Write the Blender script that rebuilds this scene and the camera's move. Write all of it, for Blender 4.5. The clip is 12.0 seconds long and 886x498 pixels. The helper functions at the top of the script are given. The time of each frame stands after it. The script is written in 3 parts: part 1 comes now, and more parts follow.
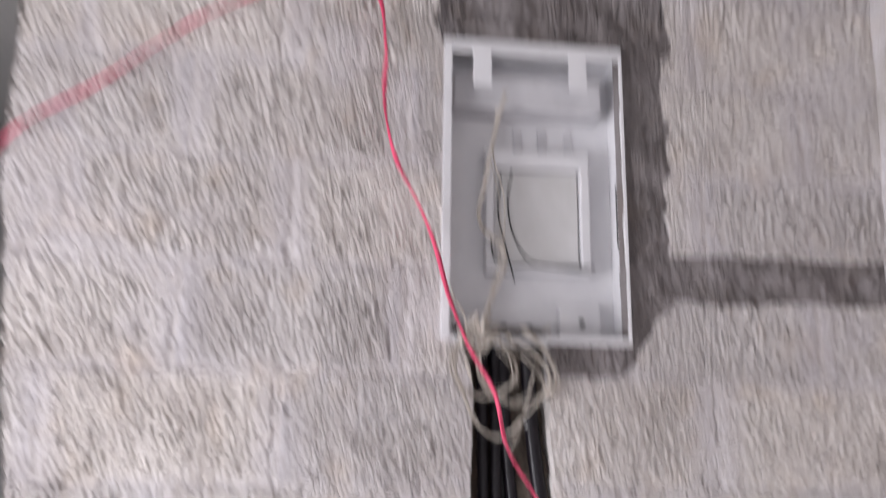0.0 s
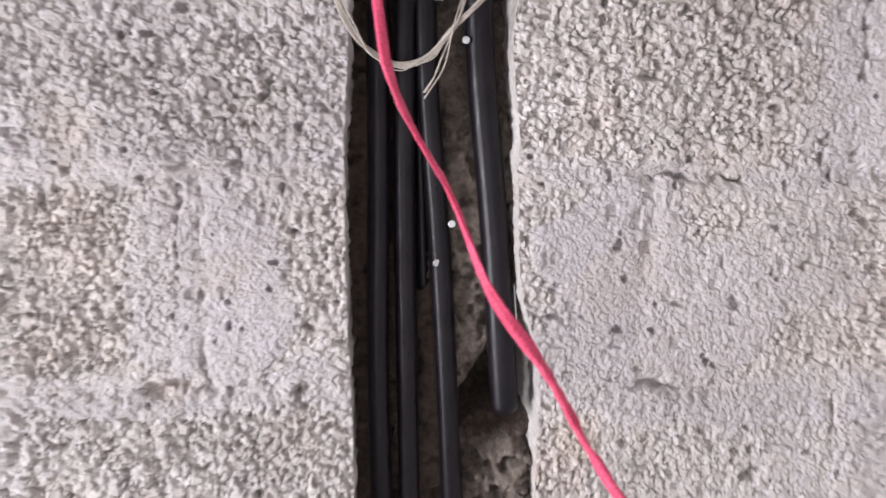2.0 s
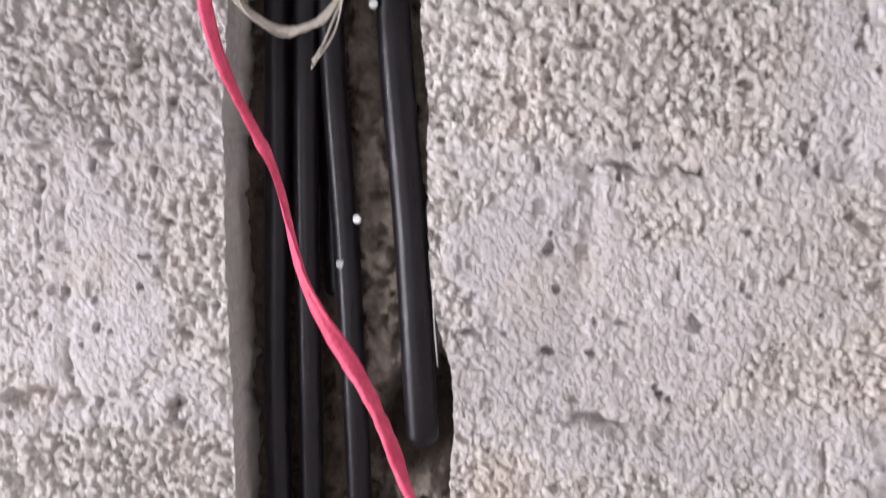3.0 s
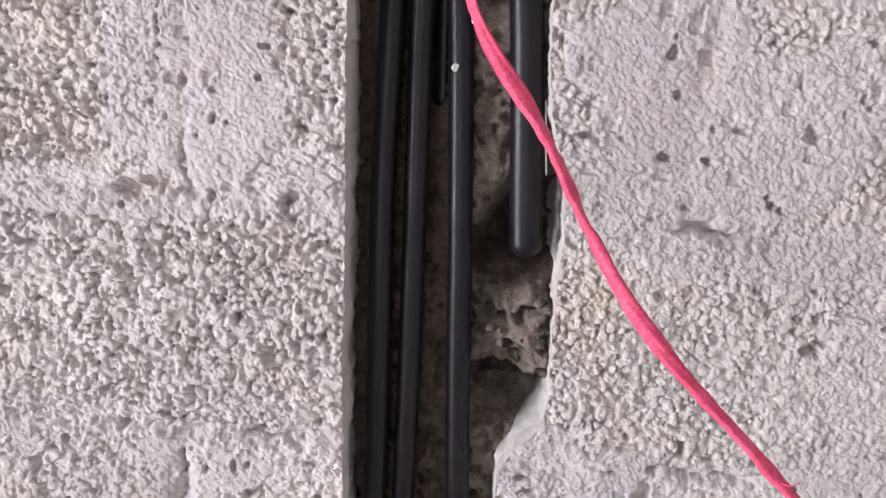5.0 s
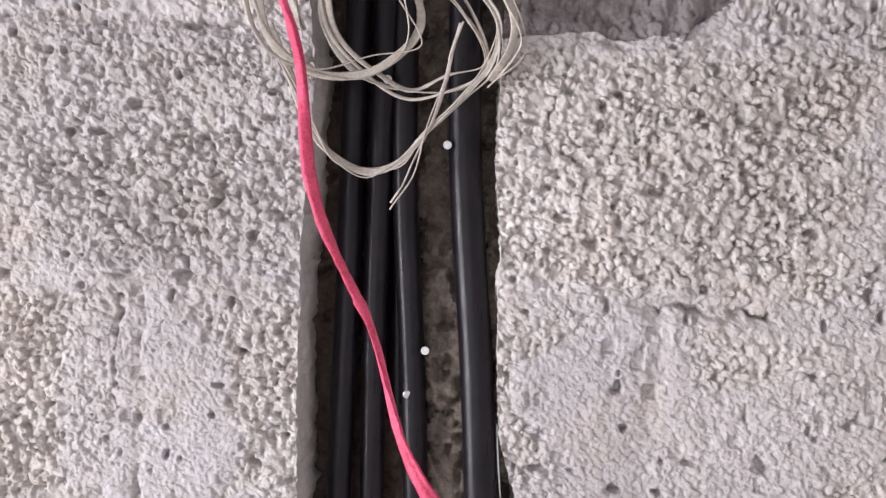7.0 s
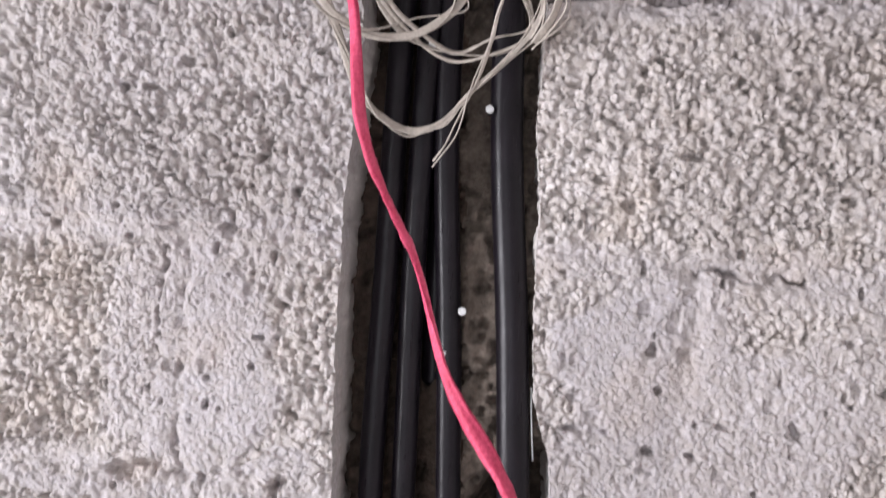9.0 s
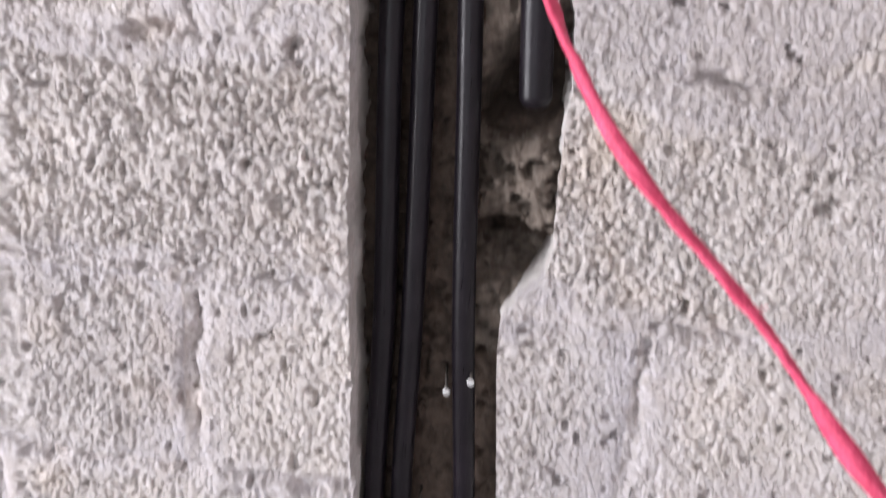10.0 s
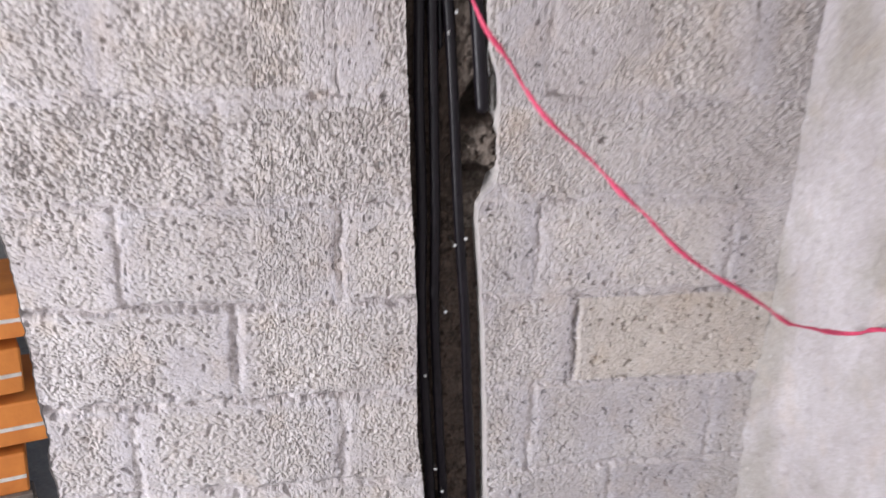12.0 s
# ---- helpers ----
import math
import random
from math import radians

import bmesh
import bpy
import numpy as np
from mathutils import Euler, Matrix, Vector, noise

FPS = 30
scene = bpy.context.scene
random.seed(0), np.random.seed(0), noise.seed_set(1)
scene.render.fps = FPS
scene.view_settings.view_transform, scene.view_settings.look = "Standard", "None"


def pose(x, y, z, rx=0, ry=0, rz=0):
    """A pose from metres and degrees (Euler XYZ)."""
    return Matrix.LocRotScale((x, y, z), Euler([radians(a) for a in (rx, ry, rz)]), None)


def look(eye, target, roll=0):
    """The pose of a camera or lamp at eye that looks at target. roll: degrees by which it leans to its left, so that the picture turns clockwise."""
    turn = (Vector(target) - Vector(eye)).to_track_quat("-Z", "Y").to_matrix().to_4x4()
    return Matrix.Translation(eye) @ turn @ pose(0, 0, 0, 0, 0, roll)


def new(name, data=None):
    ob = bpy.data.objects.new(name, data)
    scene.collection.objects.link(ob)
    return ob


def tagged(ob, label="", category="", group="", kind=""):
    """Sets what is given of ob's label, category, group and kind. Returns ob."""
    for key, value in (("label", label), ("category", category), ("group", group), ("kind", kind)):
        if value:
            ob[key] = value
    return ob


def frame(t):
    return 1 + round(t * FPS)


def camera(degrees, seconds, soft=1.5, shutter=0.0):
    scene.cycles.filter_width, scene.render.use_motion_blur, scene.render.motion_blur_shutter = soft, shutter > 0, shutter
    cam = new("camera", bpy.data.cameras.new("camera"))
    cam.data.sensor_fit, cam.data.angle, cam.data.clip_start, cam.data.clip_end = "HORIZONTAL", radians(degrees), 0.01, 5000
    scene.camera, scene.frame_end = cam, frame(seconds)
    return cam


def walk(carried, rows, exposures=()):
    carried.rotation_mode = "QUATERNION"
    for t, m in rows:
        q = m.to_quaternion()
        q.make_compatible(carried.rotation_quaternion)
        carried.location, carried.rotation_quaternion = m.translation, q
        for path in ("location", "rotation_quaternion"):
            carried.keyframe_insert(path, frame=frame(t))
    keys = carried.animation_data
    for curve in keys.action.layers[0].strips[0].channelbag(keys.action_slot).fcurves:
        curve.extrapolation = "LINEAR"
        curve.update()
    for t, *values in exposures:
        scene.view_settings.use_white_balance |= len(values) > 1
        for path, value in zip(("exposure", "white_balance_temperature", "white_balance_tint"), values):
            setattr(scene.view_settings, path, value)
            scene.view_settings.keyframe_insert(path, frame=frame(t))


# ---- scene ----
# The wall's face lies in the plane y = 0, the camera stands at negative y.
cam = camera(54.79, 12.0, soft=1.25, shutter=0.5)
PATH = [
    (0, (-0.314, -1.546, 1.446), (-0.089, 0.381, 1.931), 0.8),
    (0.2, (-0.349, -1.427, 1.460), (0.022, 0.531, 1.634), 0.7),
    (0.4, (-0.328, -1.333, 1.434), (0.111, 0.618, 1.425), 1.2),
    (0.5, (-0.293, -1.296, 1.433), (0.147, 0.655, 1.393), 1.0),
    (1, (-0.127, -1.107, 1.429), (0.223, 0.854, 1.257), 0.4),
    (1.5, (-0.119, -0.922, 1.424), (0.169, 1.036, 1.137), 0.5),
    (2, (-0.053, -0.749, 1.455), (0.108, 1.219, 1.134), 1.3),
    (2.5, (0.080, -0.663, 1.442), (0.046, 1.329, 1.260), 1.3),
    (3, (0.117, -0.639, 1.422), (0.026, 1.340, 1.151), 1.9),
    (3.5, (0.139, -0.645, 1.351), (0.034, 1.312, 0.953), 1.6),
    (3.7, (0.103, -0.653, 1.337), (0.034, 1.298, 0.901), 2.1),
    (5.3, (0.027, -0.664, 1.316), (-0.036, 1.291, 0.898), 4.7),
    (5.5, (0.030, -0.664, 1.322), (-0.031, 1.290, 0.899), 4.8),
    (6, (0.038, -0.670, 1.343), (-0.020, 1.294, 0.968), 4.7),
    (6.2, (0.048, -0.673, 1.377), (-0.022, 1.315, 1.169), 3.7),
    (6.5, (0.062, -0.672, 1.442), (-0.057, 1.322, 1.356), 4.0),
    (6.7, (0.062, -0.655, 1.478), (-0.043, 1.338, 1.338), 3.0),
    (8.3, (0.072, -0.648, 1.447), (-0.027, 1.350, 1.449), 4.4),
    (8.5, (0.067, -0.653, 1.437), (-0.061, 1.343, 1.404), 4.5),
    (9, (0.055, -0.666, 1.425), (-0.108, 1.326, 1.357), 4.6),
    (9.5, (0.054, -0.663, 1.331), (-0.112, 1.303, 1.009), 5.3),
    (9.7, (0.067, -0.659, 1.319), (-0.126, 1.262, 0.798), 5.2),
    (10, (0.071, -0.666, 1.282), (-0.094, 1.215, 0.622), 4.9),
    (10.5, (0.099, -0.694, 1.238), (-0.107, 1.130, 0.443), 3.4),
    (11, (0.105, -0.797, 1.237), (0.090, 1.052, 0.475), 1.7),
    (11.5, (-0.144, -1.234, 1.257), (0.055, 0.648, 0.610), 0.6),
    (12, (-0.268, -1.577, 1.391), (0.050, 0.310, 0.810), 1.2),
]
walk(cam, [(t, look(eye, target, roll)) for t, eye, target, roll in PATH], [(0, -0.11), (0.5, -0.12), (1.0, 0.04), (1.5, 0.06), (2.0, 0.22), (2.5, 0.30), (3.7, 0.32), (5.5, 0.21), (6.0, 0.30), (6.5, 0.28), (8.5, 0.27), (9.0, 0.25), (9.5, 0.27), (10.0, 0.28), (10.5, 0.26), (11.0, 0.25), (11.5, 0.18), (12.0, -0.04)])

# ---- light ----
world = bpy.data.worlds.new("world")
scene.world = world
world.use_nodes = True
wn = world.node_tree
sky = wn.nodes.new("ShaderNodeTexSky")
sky.sky_type = "NISHITA"
sky.sun_disc = False
sky.sun_elevation, sky.sun_rotation = radians(50), radians(30)
sky.dust_density = 1.0
wn.nodes["Background"].inputs["Strength"].default_value = 0.15
wn.links.new(sky.outputs["Color"], wn.nodes["Background"].inputs["Color"])
sun = new("sun", bpy.data.lights.new("sun", "SUN"))
sun.data.energy, sun.data.angle, sun.data.color = 1.0, radians(15), (1.0, 0.965, 0.94)
sun.matrix_world = look((1.6, 2.8, 4.8), (0, 0, 1.0))


def daylight_fill(eye, target, wide, high, watts):
    """An added lamp, as sky light through an unseen opening."""
    lamp = new("daylight_fill", bpy.data.lights.new("daylight_fill", "AREA"))
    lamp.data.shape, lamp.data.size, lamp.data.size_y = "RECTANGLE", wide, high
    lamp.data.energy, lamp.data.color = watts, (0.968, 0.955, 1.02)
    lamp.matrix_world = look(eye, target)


# added fill from the left and from behind; neither opening is seen
daylight_fill((-2.58, -1.30, 0.90), (0, -1.30, 0.90), 1.6, 1.6, 122)
daylight_fill((-0.75, -3.18, 1.05), (-0.75, 0, 1.05), 2.1, 1.5, 15)


# ---- materials ----
def material(name, rough=0.8, metal=0.0):
    m = bpy.data.materials.new(name)
    m.use_nodes = True
    b = m.node_tree.nodes["Principled BSDF"]
    b.inputs["Roughness"].default_value, b.inputs["Metallic"].default_value = rough, metal
    return m, m.node_tree, b


def noise_node(nt, scale, detail=4.0, rough=0.6):
    tc = nt.nodes.new("ShaderNodeTexCoord")
    n = nt.nodes.new("ShaderNodeTexNoise")
    n.inputs["Scale"].default_value, n.inputs["Detail"].default_value, n.inputs["Roughness"].default_value = scale, detail, rough
    nt.links.new(tc.outputs["Object"], n.inputs["Vector"])
    return n.outputs["Fac"]


def ramp(nt, fac, *stops):
    r = nt.nodes.new("ShaderNodeValToRGB")
    while len(r.color_ramp.elements) < len(stops):
        r.color_ramp.elements.new(0.5)
    for e, (at, c) in zip(r.color_ramp.elements, stops):
        e.position, e.color = at, (*c, 1)
    nt.links.new(fac, r.inputs["Fac"])
    return r.outputs["Color"]


def mix(nt, fac, a, b, how="MIX"):
    n = nt.nodes.new("ShaderNodeMix")
    n.data_type, n.blend_type = "RGBA", how
    for value, sock in ((fac, n.inputs[0]), (a, n.inputs[6]), (b, n.inputs[7])):
        if isinstance(value, (int, float)):
            sock.default_value = value
        elif isinstance(value, tuple):
            sock.default_value = (*value, 1)
        else:
            nt.links.new(value, sock)
    return n.outputs[2]


def bump(nt, bsdf, *layers):
    """Layers of (scale, height in metres)."""
    last = None
    for scale, dist in layers:
        b = nt.nodes.new("ShaderNodeBump")
        b.inputs["Distance"].default_value, b.inputs["Strength"].default_value = dist, 1.0
        nt.links.new(noise_node(nt, scale), b.inputs["Height"])
        if last:
            nt.links.new(last, b.inputs["Normal"])
        last = b.outputs["Normal"]
    nt.links.new(last, bsdf.inputs["Normal"])


def speckled(name, light, dark, scale, rough=0.9, bumps=((500, 0.0006),), metal=0.0, fine=None):
    m, nt, b = material(name, rough, metal)
    c = ramp(nt, noise_node(nt, scale), (0.3, dark), (0.7, light))
    if fine:
        c = mix(nt, 0.5, c, ramp(nt, noise_node(nt, fine), (0.35, dark), (0.65, light)))
    nt.links.new(c, b.inputs["Base Color"])
    if bumps:
        bump(nt, b, *bumps)
    return m


def block_material(name, warm, cool, spread=0.12):
    """Concrete block: pebbly warm grey where bare, cooler and paler where cement is smeared over it."""
    m, nt, b = material(name, 0.95)
    b.inputs["Specular IOR Level"].default_value = 0.2
    attr = nt.nodes.new("ShaderNodeAttribute")
    attr.attribute_name = "smear"
    c = mix(nt, attr.outputs["Fac"], warm, cool)
    grain = ramp(nt, noise_node(nt, 260, 5, 0.7), (0.28, (0.84, 0.825, 0.81)), (0.62, (1.05, 1.045, 1.04)))
    c = mix(nt, 1.0, c, grain, "MULTIPLY")
    tc = nt.nodes.new("ShaderNodeTexCoord")
    for size, low in ((140, 0.92), (300, 0.95)):
        cells = nt.nodes.new("ShaderNodeTexVoronoi")
        cells.inputs["Scale"].default_value = size
        nt.links.new(tc.outputs["Object"], cells.inputs["Vector"])
        split = nt.nodes.new("ShaderNodeSeparateColor")
        nt.links.new(cells.outputs["Color"], split.inputs["Color"])
        c = mix(nt, 1.0, c, ramp(nt, split.outputs[0], (0.0, (low, low * 0.985, low * 0.96)), (1.0, (1.05, 1.05, 1.055))), "MULTIPLY")
    stain = ramp(nt, noise_node(nt, 6, 4, 0.55), (0.3, (0.86, 0.84, 0.83)), (0.7, (1.06, 1.06, 1.06)))
    c = mix(nt, 1.0, c, stain, "MULTIPLY")
    tan = ramp(nt, noise_node(nt, 11, 3, 0.5), (0.55, (1, 1, 1)), (0.78, (1.04, 0.97, 0.88)))
    c = mix(nt, 0.8, c, tan, "MULTIPLY")
    info = nt.nodes.new("ShaderNodeObjectInfo")
    tint = ramp(nt, info.outputs["Random"], (0.0, (1 - spread, 1 - spread, 1 - spread * 0.9)), (1.0, (1.03, 1.02, 1.0)))
    c = mix(nt, 1.0, c, tint, "MULTIPLY")
    nt.links.new(c, b.inputs["Base Color"])
    bump(nt, b, (520, 0.0012), (1400, 0.0006))
    return m


BLOCK = block_material("concrete_block", (0.665, 0.638, 0.636), (0.60, 0.58, 0.607))
MORTAR = block_material("mortar", (0.585, 0.562, 0.556), (0.585, 0.566, 0.592), 0.0)
TAN = block_material("tan_concrete_block", (0.63, 0.593, 0.56), (0.63, 0.60, 0.585), 0.0)
PATCH = block_material("dark_mortar", (0.205, 0.19, 0.197), (0.25, 0.235, 0.247), 0.0)
# brown dust on concrete, darkened further in colour for the recess's shade
CHASE = speckled("shaded_chase_concrete", (0.165, 0.118, 0.092), (0.05, 0.036, 0.029), 45, 0.95, ((220, 0.004), (900, 0.001)), fine=150)
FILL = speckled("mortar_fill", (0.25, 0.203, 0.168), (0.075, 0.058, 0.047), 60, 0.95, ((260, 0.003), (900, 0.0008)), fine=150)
SIDE = speckled("cut_concrete", (0.60, 0.57, 0.55), (0.46, 0.43, 0.405), 30, 0.95, ((300, 0.0012), (900, 0.0006)), fine=200)
PLASTER = block_material("rendered_wall", (0.47, 0.453, 0.442), (0.60, 0.584, 0.618), 0.0)
def pipe_material():
    """Black plastic with lengthwise scuffs and a thin grey dust."""
    m, nt, b = material("black_polythene", 0.33)
    b.inputs["Specular IOR Level"].default_value = 0.25
    tc, long = nt.nodes.new("ShaderNodeTexCoord"), nt.nodes.new("ShaderNodeMapping")
    long.inputs["Scale"].default_value = (1.0, 1.0, 0.07)
    nt.links.new(tc.outputs["Object"], long.inputs["Vector"])
    scuff = nt.nodes.new("ShaderNodeTexNoise")
    scuff.inputs["Scale"].default_value, scuff.inputs["Detail"].default_value, scuff.inputs["Roughness"].default_value = 420, 4, 0.7
    nt.links.new(long.outputs["Vector"], scuff.inputs["Vector"])
    c = ramp(nt, noise_node(nt, 30, 4, 0.6), (0.3, (0.0055, 0.0040, 0.0062)), (0.7, (0.0115, 0.0086, 0.0125)))
    c = mix(nt, ramp(nt, scuff.outputs["Fac"], (0.60, (0, 0, 0)), (0.78, (0.5, 0.5, 0.5))), c, (0.06, 0.055, 0.062))
    c = mix(nt, ramp(nt, noise_node(nt, 260, 5, 0.75), (0.64, (0, 0, 0)), (0.76, (0.45, 0.45, 0.45))), c, (0.12, 0.105, 0.095))
    nt.links.new(c, b.inputs["Base Color"])
    nt.links.new(ramp(nt, scuff.outputs["Fac"], (0.3, (0.24, 0.24, 0.24)), (0.75, (0.5, 0.5, 0.5))), b.inputs["Roughness"])
    bump(nt, b, (220, 0.0002))
    return m


PIPE = pipe_material()
NAIL = speckled("galvanised_nail", (0.75, 0.76, 0.76), (0.55, 0.56, 0.56), 300, 0.4, (), 0.5)
# the nail's shank: steel colour darkened for the shade between pipes
SHANK = speckled("shaded_shank_steel", (0.16, 0.145, 0.13), (0.07, 0.06, 0.055), 300, 0.6, (), 0.3)
BOX = speckled("white_painted_steel", (0.74, 0.73, 0.745), (0.64, 0.63, 0.65), 14, 0.45, ((90, 0.0002),))
BOXGREY = speckled("grey_slab_and_knockouts", (0.60, 0.59, 0.61), (0.48, 0.47, 0.49), 18, 0.5, ((90, 0.0002),))
CREAM = speckled("cream_plate", (0.64, 0.63, 0.63), (0.56, 0.55, 0.54), 18, 0.5, ((90, 0.0002),))
DARK = speckled("slot_shade_and_screw", (0.03, 0.028, 0.028), (0.015, 0.015, 0.015), 60, 0.7, ())
WIRE = speckled("black_wire", (0.03, 0.03, 0.03), (0.015, 0.015, 0.015), 60, 0.5, ())
STRAP = speckled("cream_raffia", (0.58, 0.525, 0.465), (0.31, 0.272, 0.235), 60, 0.6, ((700, 0.0004),), fine=420)
STRING = speckled("pink_raffia", (0.88, 0.115, 0.24), (0.50, 0.015, 0.065), 70, 0.5, ((900, 0.0006),), fine=500)
BRICK = speckled("orange_clay", (0.72, 0.26, 0.05), (0.52, 0.16, 0.03), 9, 0.6, ((160, 0.0008),))
LIME = speckled("white_mortar_line", (0.72, 0.68, 0.62), (0.5, 0.46, 0.42), 40, 0.9, ((200, 0.001),))
WOOD = speckled("grey_pallet_wood", (0.26, 0.21, 0.17), (0.11, 0.09, 0.075), 22, 0.85, ((120, 0.001),))
EARTH = speckled("dusty_ground", (0.42, 0.40, 0.38), (0.26, 0.245, 0.23), 3, 0.95, ((60, 0.004), (400, 0.001)), fine=40)
CONCRETE = speckled("bare_concrete", (0.45, 0.435, 0.42), (0.33, 0.32, 0.31), 4, 0.9, ((80, 0.002),), fine=60)


# ---- mesh helpers ----
def link_mesh(name, verts, faces, mat, parent=None, smooth=True, smear=None, label="", normals=None):
    me = bpy.data.meshes.new(name)
    verts, faces = np.asarray(verts, dtype=np.float32), np.asarray(faces, dtype=np.int32)
    n, k = len(faces), faces.shape[1]
    me.vertices.add(len(verts))
    me.vertices.foreach_set("co", verts.ravel())
    me.loops.add(n * k)
    me.loops.foreach_set("vertex_index", faces.ravel())
    me.polygons.add(n)
    me.polygons.foreach_set("loop_start", np.arange(0, n * k, k, dtype=np.int32))
    me.polygons.foreach_set("use_smooth", np.full(n, smooth))
    if smear is not None:
        a = me.attributes.new("smear", "FLOAT", "POINT")
        a.data.foreach_set("value", np.asarray(smear, dtype=np.float32))
    me.update(calc_edges=True)
    if normals is not None:
        me.normals_split_custom_set_from_vertices(normals.tolist())
    me.materials.append(mat)
    ob = new(name, me)
    ob.parent = parent
    if label:
        tagged(ob, label)
    return ob


def part(name, bm, mat, parent=None, label="", smooth=False):
    me = bpy.data.meshes.new(name)
    bm.to_mesh(me)
    bm.free()
    for f in me.polygons:
        f.use_smooth = smooth
    me.materials.append(mat)
    ob = new(name, me)
    ob.parent = parent
    if label:
        tagged(ob, label)
    return ob


def box_bm(lo, hi, bevel=0.0, turn=None, bm=None):
    bm = bm or bmesh.new()
    c = [(a + b) / 2 for a, b in zip(lo, hi)]
    m = Matrix.Translation(c) @ Matrix.Diagonal([b - a for a, b in zip(lo, hi)] + [1])
    made = bmesh.ops.create_cube(bm, size=1, matrix=(turn @ m) if turn else m)["verts"]
    if bevel:
        es = {e for v in made for e in v.link_edges}
        bmesh.ops.bevel(bm, geom=list(es), offset=bevel, segments=2, affect="EDGES", profile=0.5)
    return bm


def prism(profile, y0, y1):
    """A body with that outline in x and z, from y0 to y1."""
    bm = bmesh.new()
    front = [bm.verts.new((x, y0, z)) for x, z in profile]
    back = [bm.verts.new((x, y1, z)) for x, z in profile]
    bm.faces.new(front)
    bm.faces.new(back[::-1])
    for k in range(len(front)):
        bm.faces.new((front[k - 1], back[k - 1], back[k], front[k]))
    bmesh.ops.recalc_face_normals(bm, faces=bm.faces)
    return bm


def smooth_path(points, n):
    """n points on a smooth curve through the given ones."""
    p = np.array(points, dtype=float)
    s = np.concatenate([[0], np.cumsum(np.linalg.norm(np.diff(p, axis=0), axis=1))])
    m = np.gradient(p, s, axis=0)
    out = []
    for t in np.linspace(0, s[-1], n):
        i = min(max(int(np.searchsorted(s, t)) - 1, 0), len(s) - 2)
        h = s[i + 1] - s[i]
        u = (t - s[i]) / h
        out.append((2 * u**3 - 3 * u**2 + 1) * p[i] + (u**3 - 2 * u**2 + u) * h * m[i] + (3 * u**2 - 2 * u**3) * p[i + 1] + (u**3 - u**2) * h * m[i + 1])
    return np.array(out)


def sweep(name, points, n, half_w, half_t, mat, parent=None, sides=12, twist=0.0, wobble=0.0, seed=0, round_end=False, label="", facing=(0, -1, 0), kink=0.0, ridged=0.0):
    """A tube or flat band along a smooth path; half_w lies across, half_t towards facing."""
    rng = np.random.default_rng(seed)
    p = smooth_path(points, n)
    tan = np.gradient(p, axis=0)
    tan /= np.linalg.norm(tan, axis=1)[:, None]
    face = np.array(facing, dtype=float)
    side = np.cross(tan, face)
    side /= np.maximum(np.linalg.norm(side, axis=1), 1e-6)[:, None]
    up = np.cross(side, tan)
    if kink:
        for axis in range(3):
            knots = rng.normal(0, kink, n // 14 + 3)
            p[:, axis] += np.interp(np.arange(n) / 14, np.arange(len(knots)), knots)
    turn = np.cumsum(rng.normal(0, wobble, n)) + twist * np.linspace(0, 1, n) + np.zeros(n)
    wid = half_w * (1 + (0.16 * np.convolve(rng.normal(0, 1, n + 8), np.ones(9) / 9, "valid") if wobble else 0))
    wid = np.ones(n) * wid
    thick = np.ones(n) * half_t
    if round_end:
        q = np.linspace(0, 1, 7)[::-1]
        wid[-7:] *= np.sqrt(np.maximum(1 - (1 - q) ** 2, 0.0004))
        thick[-7:] *= np.sqrt(np.maximum(1 - (1 - q) ** 2, 0.0004))
        p[-7:] = p[-8] + tan[-8] * (half_w * np.linspace(0.15, 1, 7))[:, None]
    a = np.linspace(0, 2 * math.pi, sides, endpoint=False)
    if ridged:
        fold = np.stack([np.interp(np.arange(n) / 30, np.arange(n // 30 + 3), rng.normal(1, ridged, n // 30 + 3)) for _ in range(sides)], 1)
    else:
        fold = np.ones((n, sides))
    ca, sa = np.cos(a), np.sin(a)
    ct, st = np.cos(turn)[:, None], np.sin(turn)[:, None]
    u = wid[:, None] * ca * ct - thick[:, None] * sa * st
    v = wid[:, None] * ca * st + thick[:, None] * sa * ct
    u, v = u * fold, v * fold
    verts = (p[:, None, :] + u[..., None] * side[:, None, :] + v[..., None] * up[:, None, :]).reshape(-1, 3)
    i, j = np.meshgrid(np.arange(n - 1), np.arange(sides), indexing="ij")
    k = (j + 1) % sides
    quads = np.stack([i * sides + j, i * sides + k, (i + 1) * sides + k, (i + 1) * sides + j], -1).reshape(-1, 4)
    verts = np.vstack([verts, p[0], p[-1]])
    c0, c1 = len(verts) - 2, len(verts) - 1
    tri = [(c0, (q + 1) % sides, q, q) for q in range(sides)] + [(c1, (n - 1) * sides + q, (n - 1) * sides + (q + 1) % sides, (n - 1) * sides + q) for q in range(sides)]
    ob = link_mesh(name, verts, quads, mat, parent, label=label)
    bm = bmesh.new()
    bm.from_mesh(ob.data)
    bm.verts.ensure_lookup_table()
    for t in tri:
        bm.faces.new([bm.verts[w] for w in t[:3]]).smooth = True
    bmesh.ops.recalc_face_normals(bm, faces=bm.faces)
    bm.to_mesh(ob.data)
    bm.free()
    return ob


# ---- relief of rough concrete ----
def chance(ix, iz, seed):
    h = (ix.astype(np.int64) * 374761393 + iz.astype(np.int64) * 668265263 + seed * 1442695041) & 0x7FFFFFFF
    h = ((h ^ (h >> 13)) * 1274126177) & 0x7FFFFFFF
    h = ((h ^ (h >> 15)) * 1103515245) & 0x7FFFFFFF
    return ((h >> 7) & 0xFFFF) / 65535.0


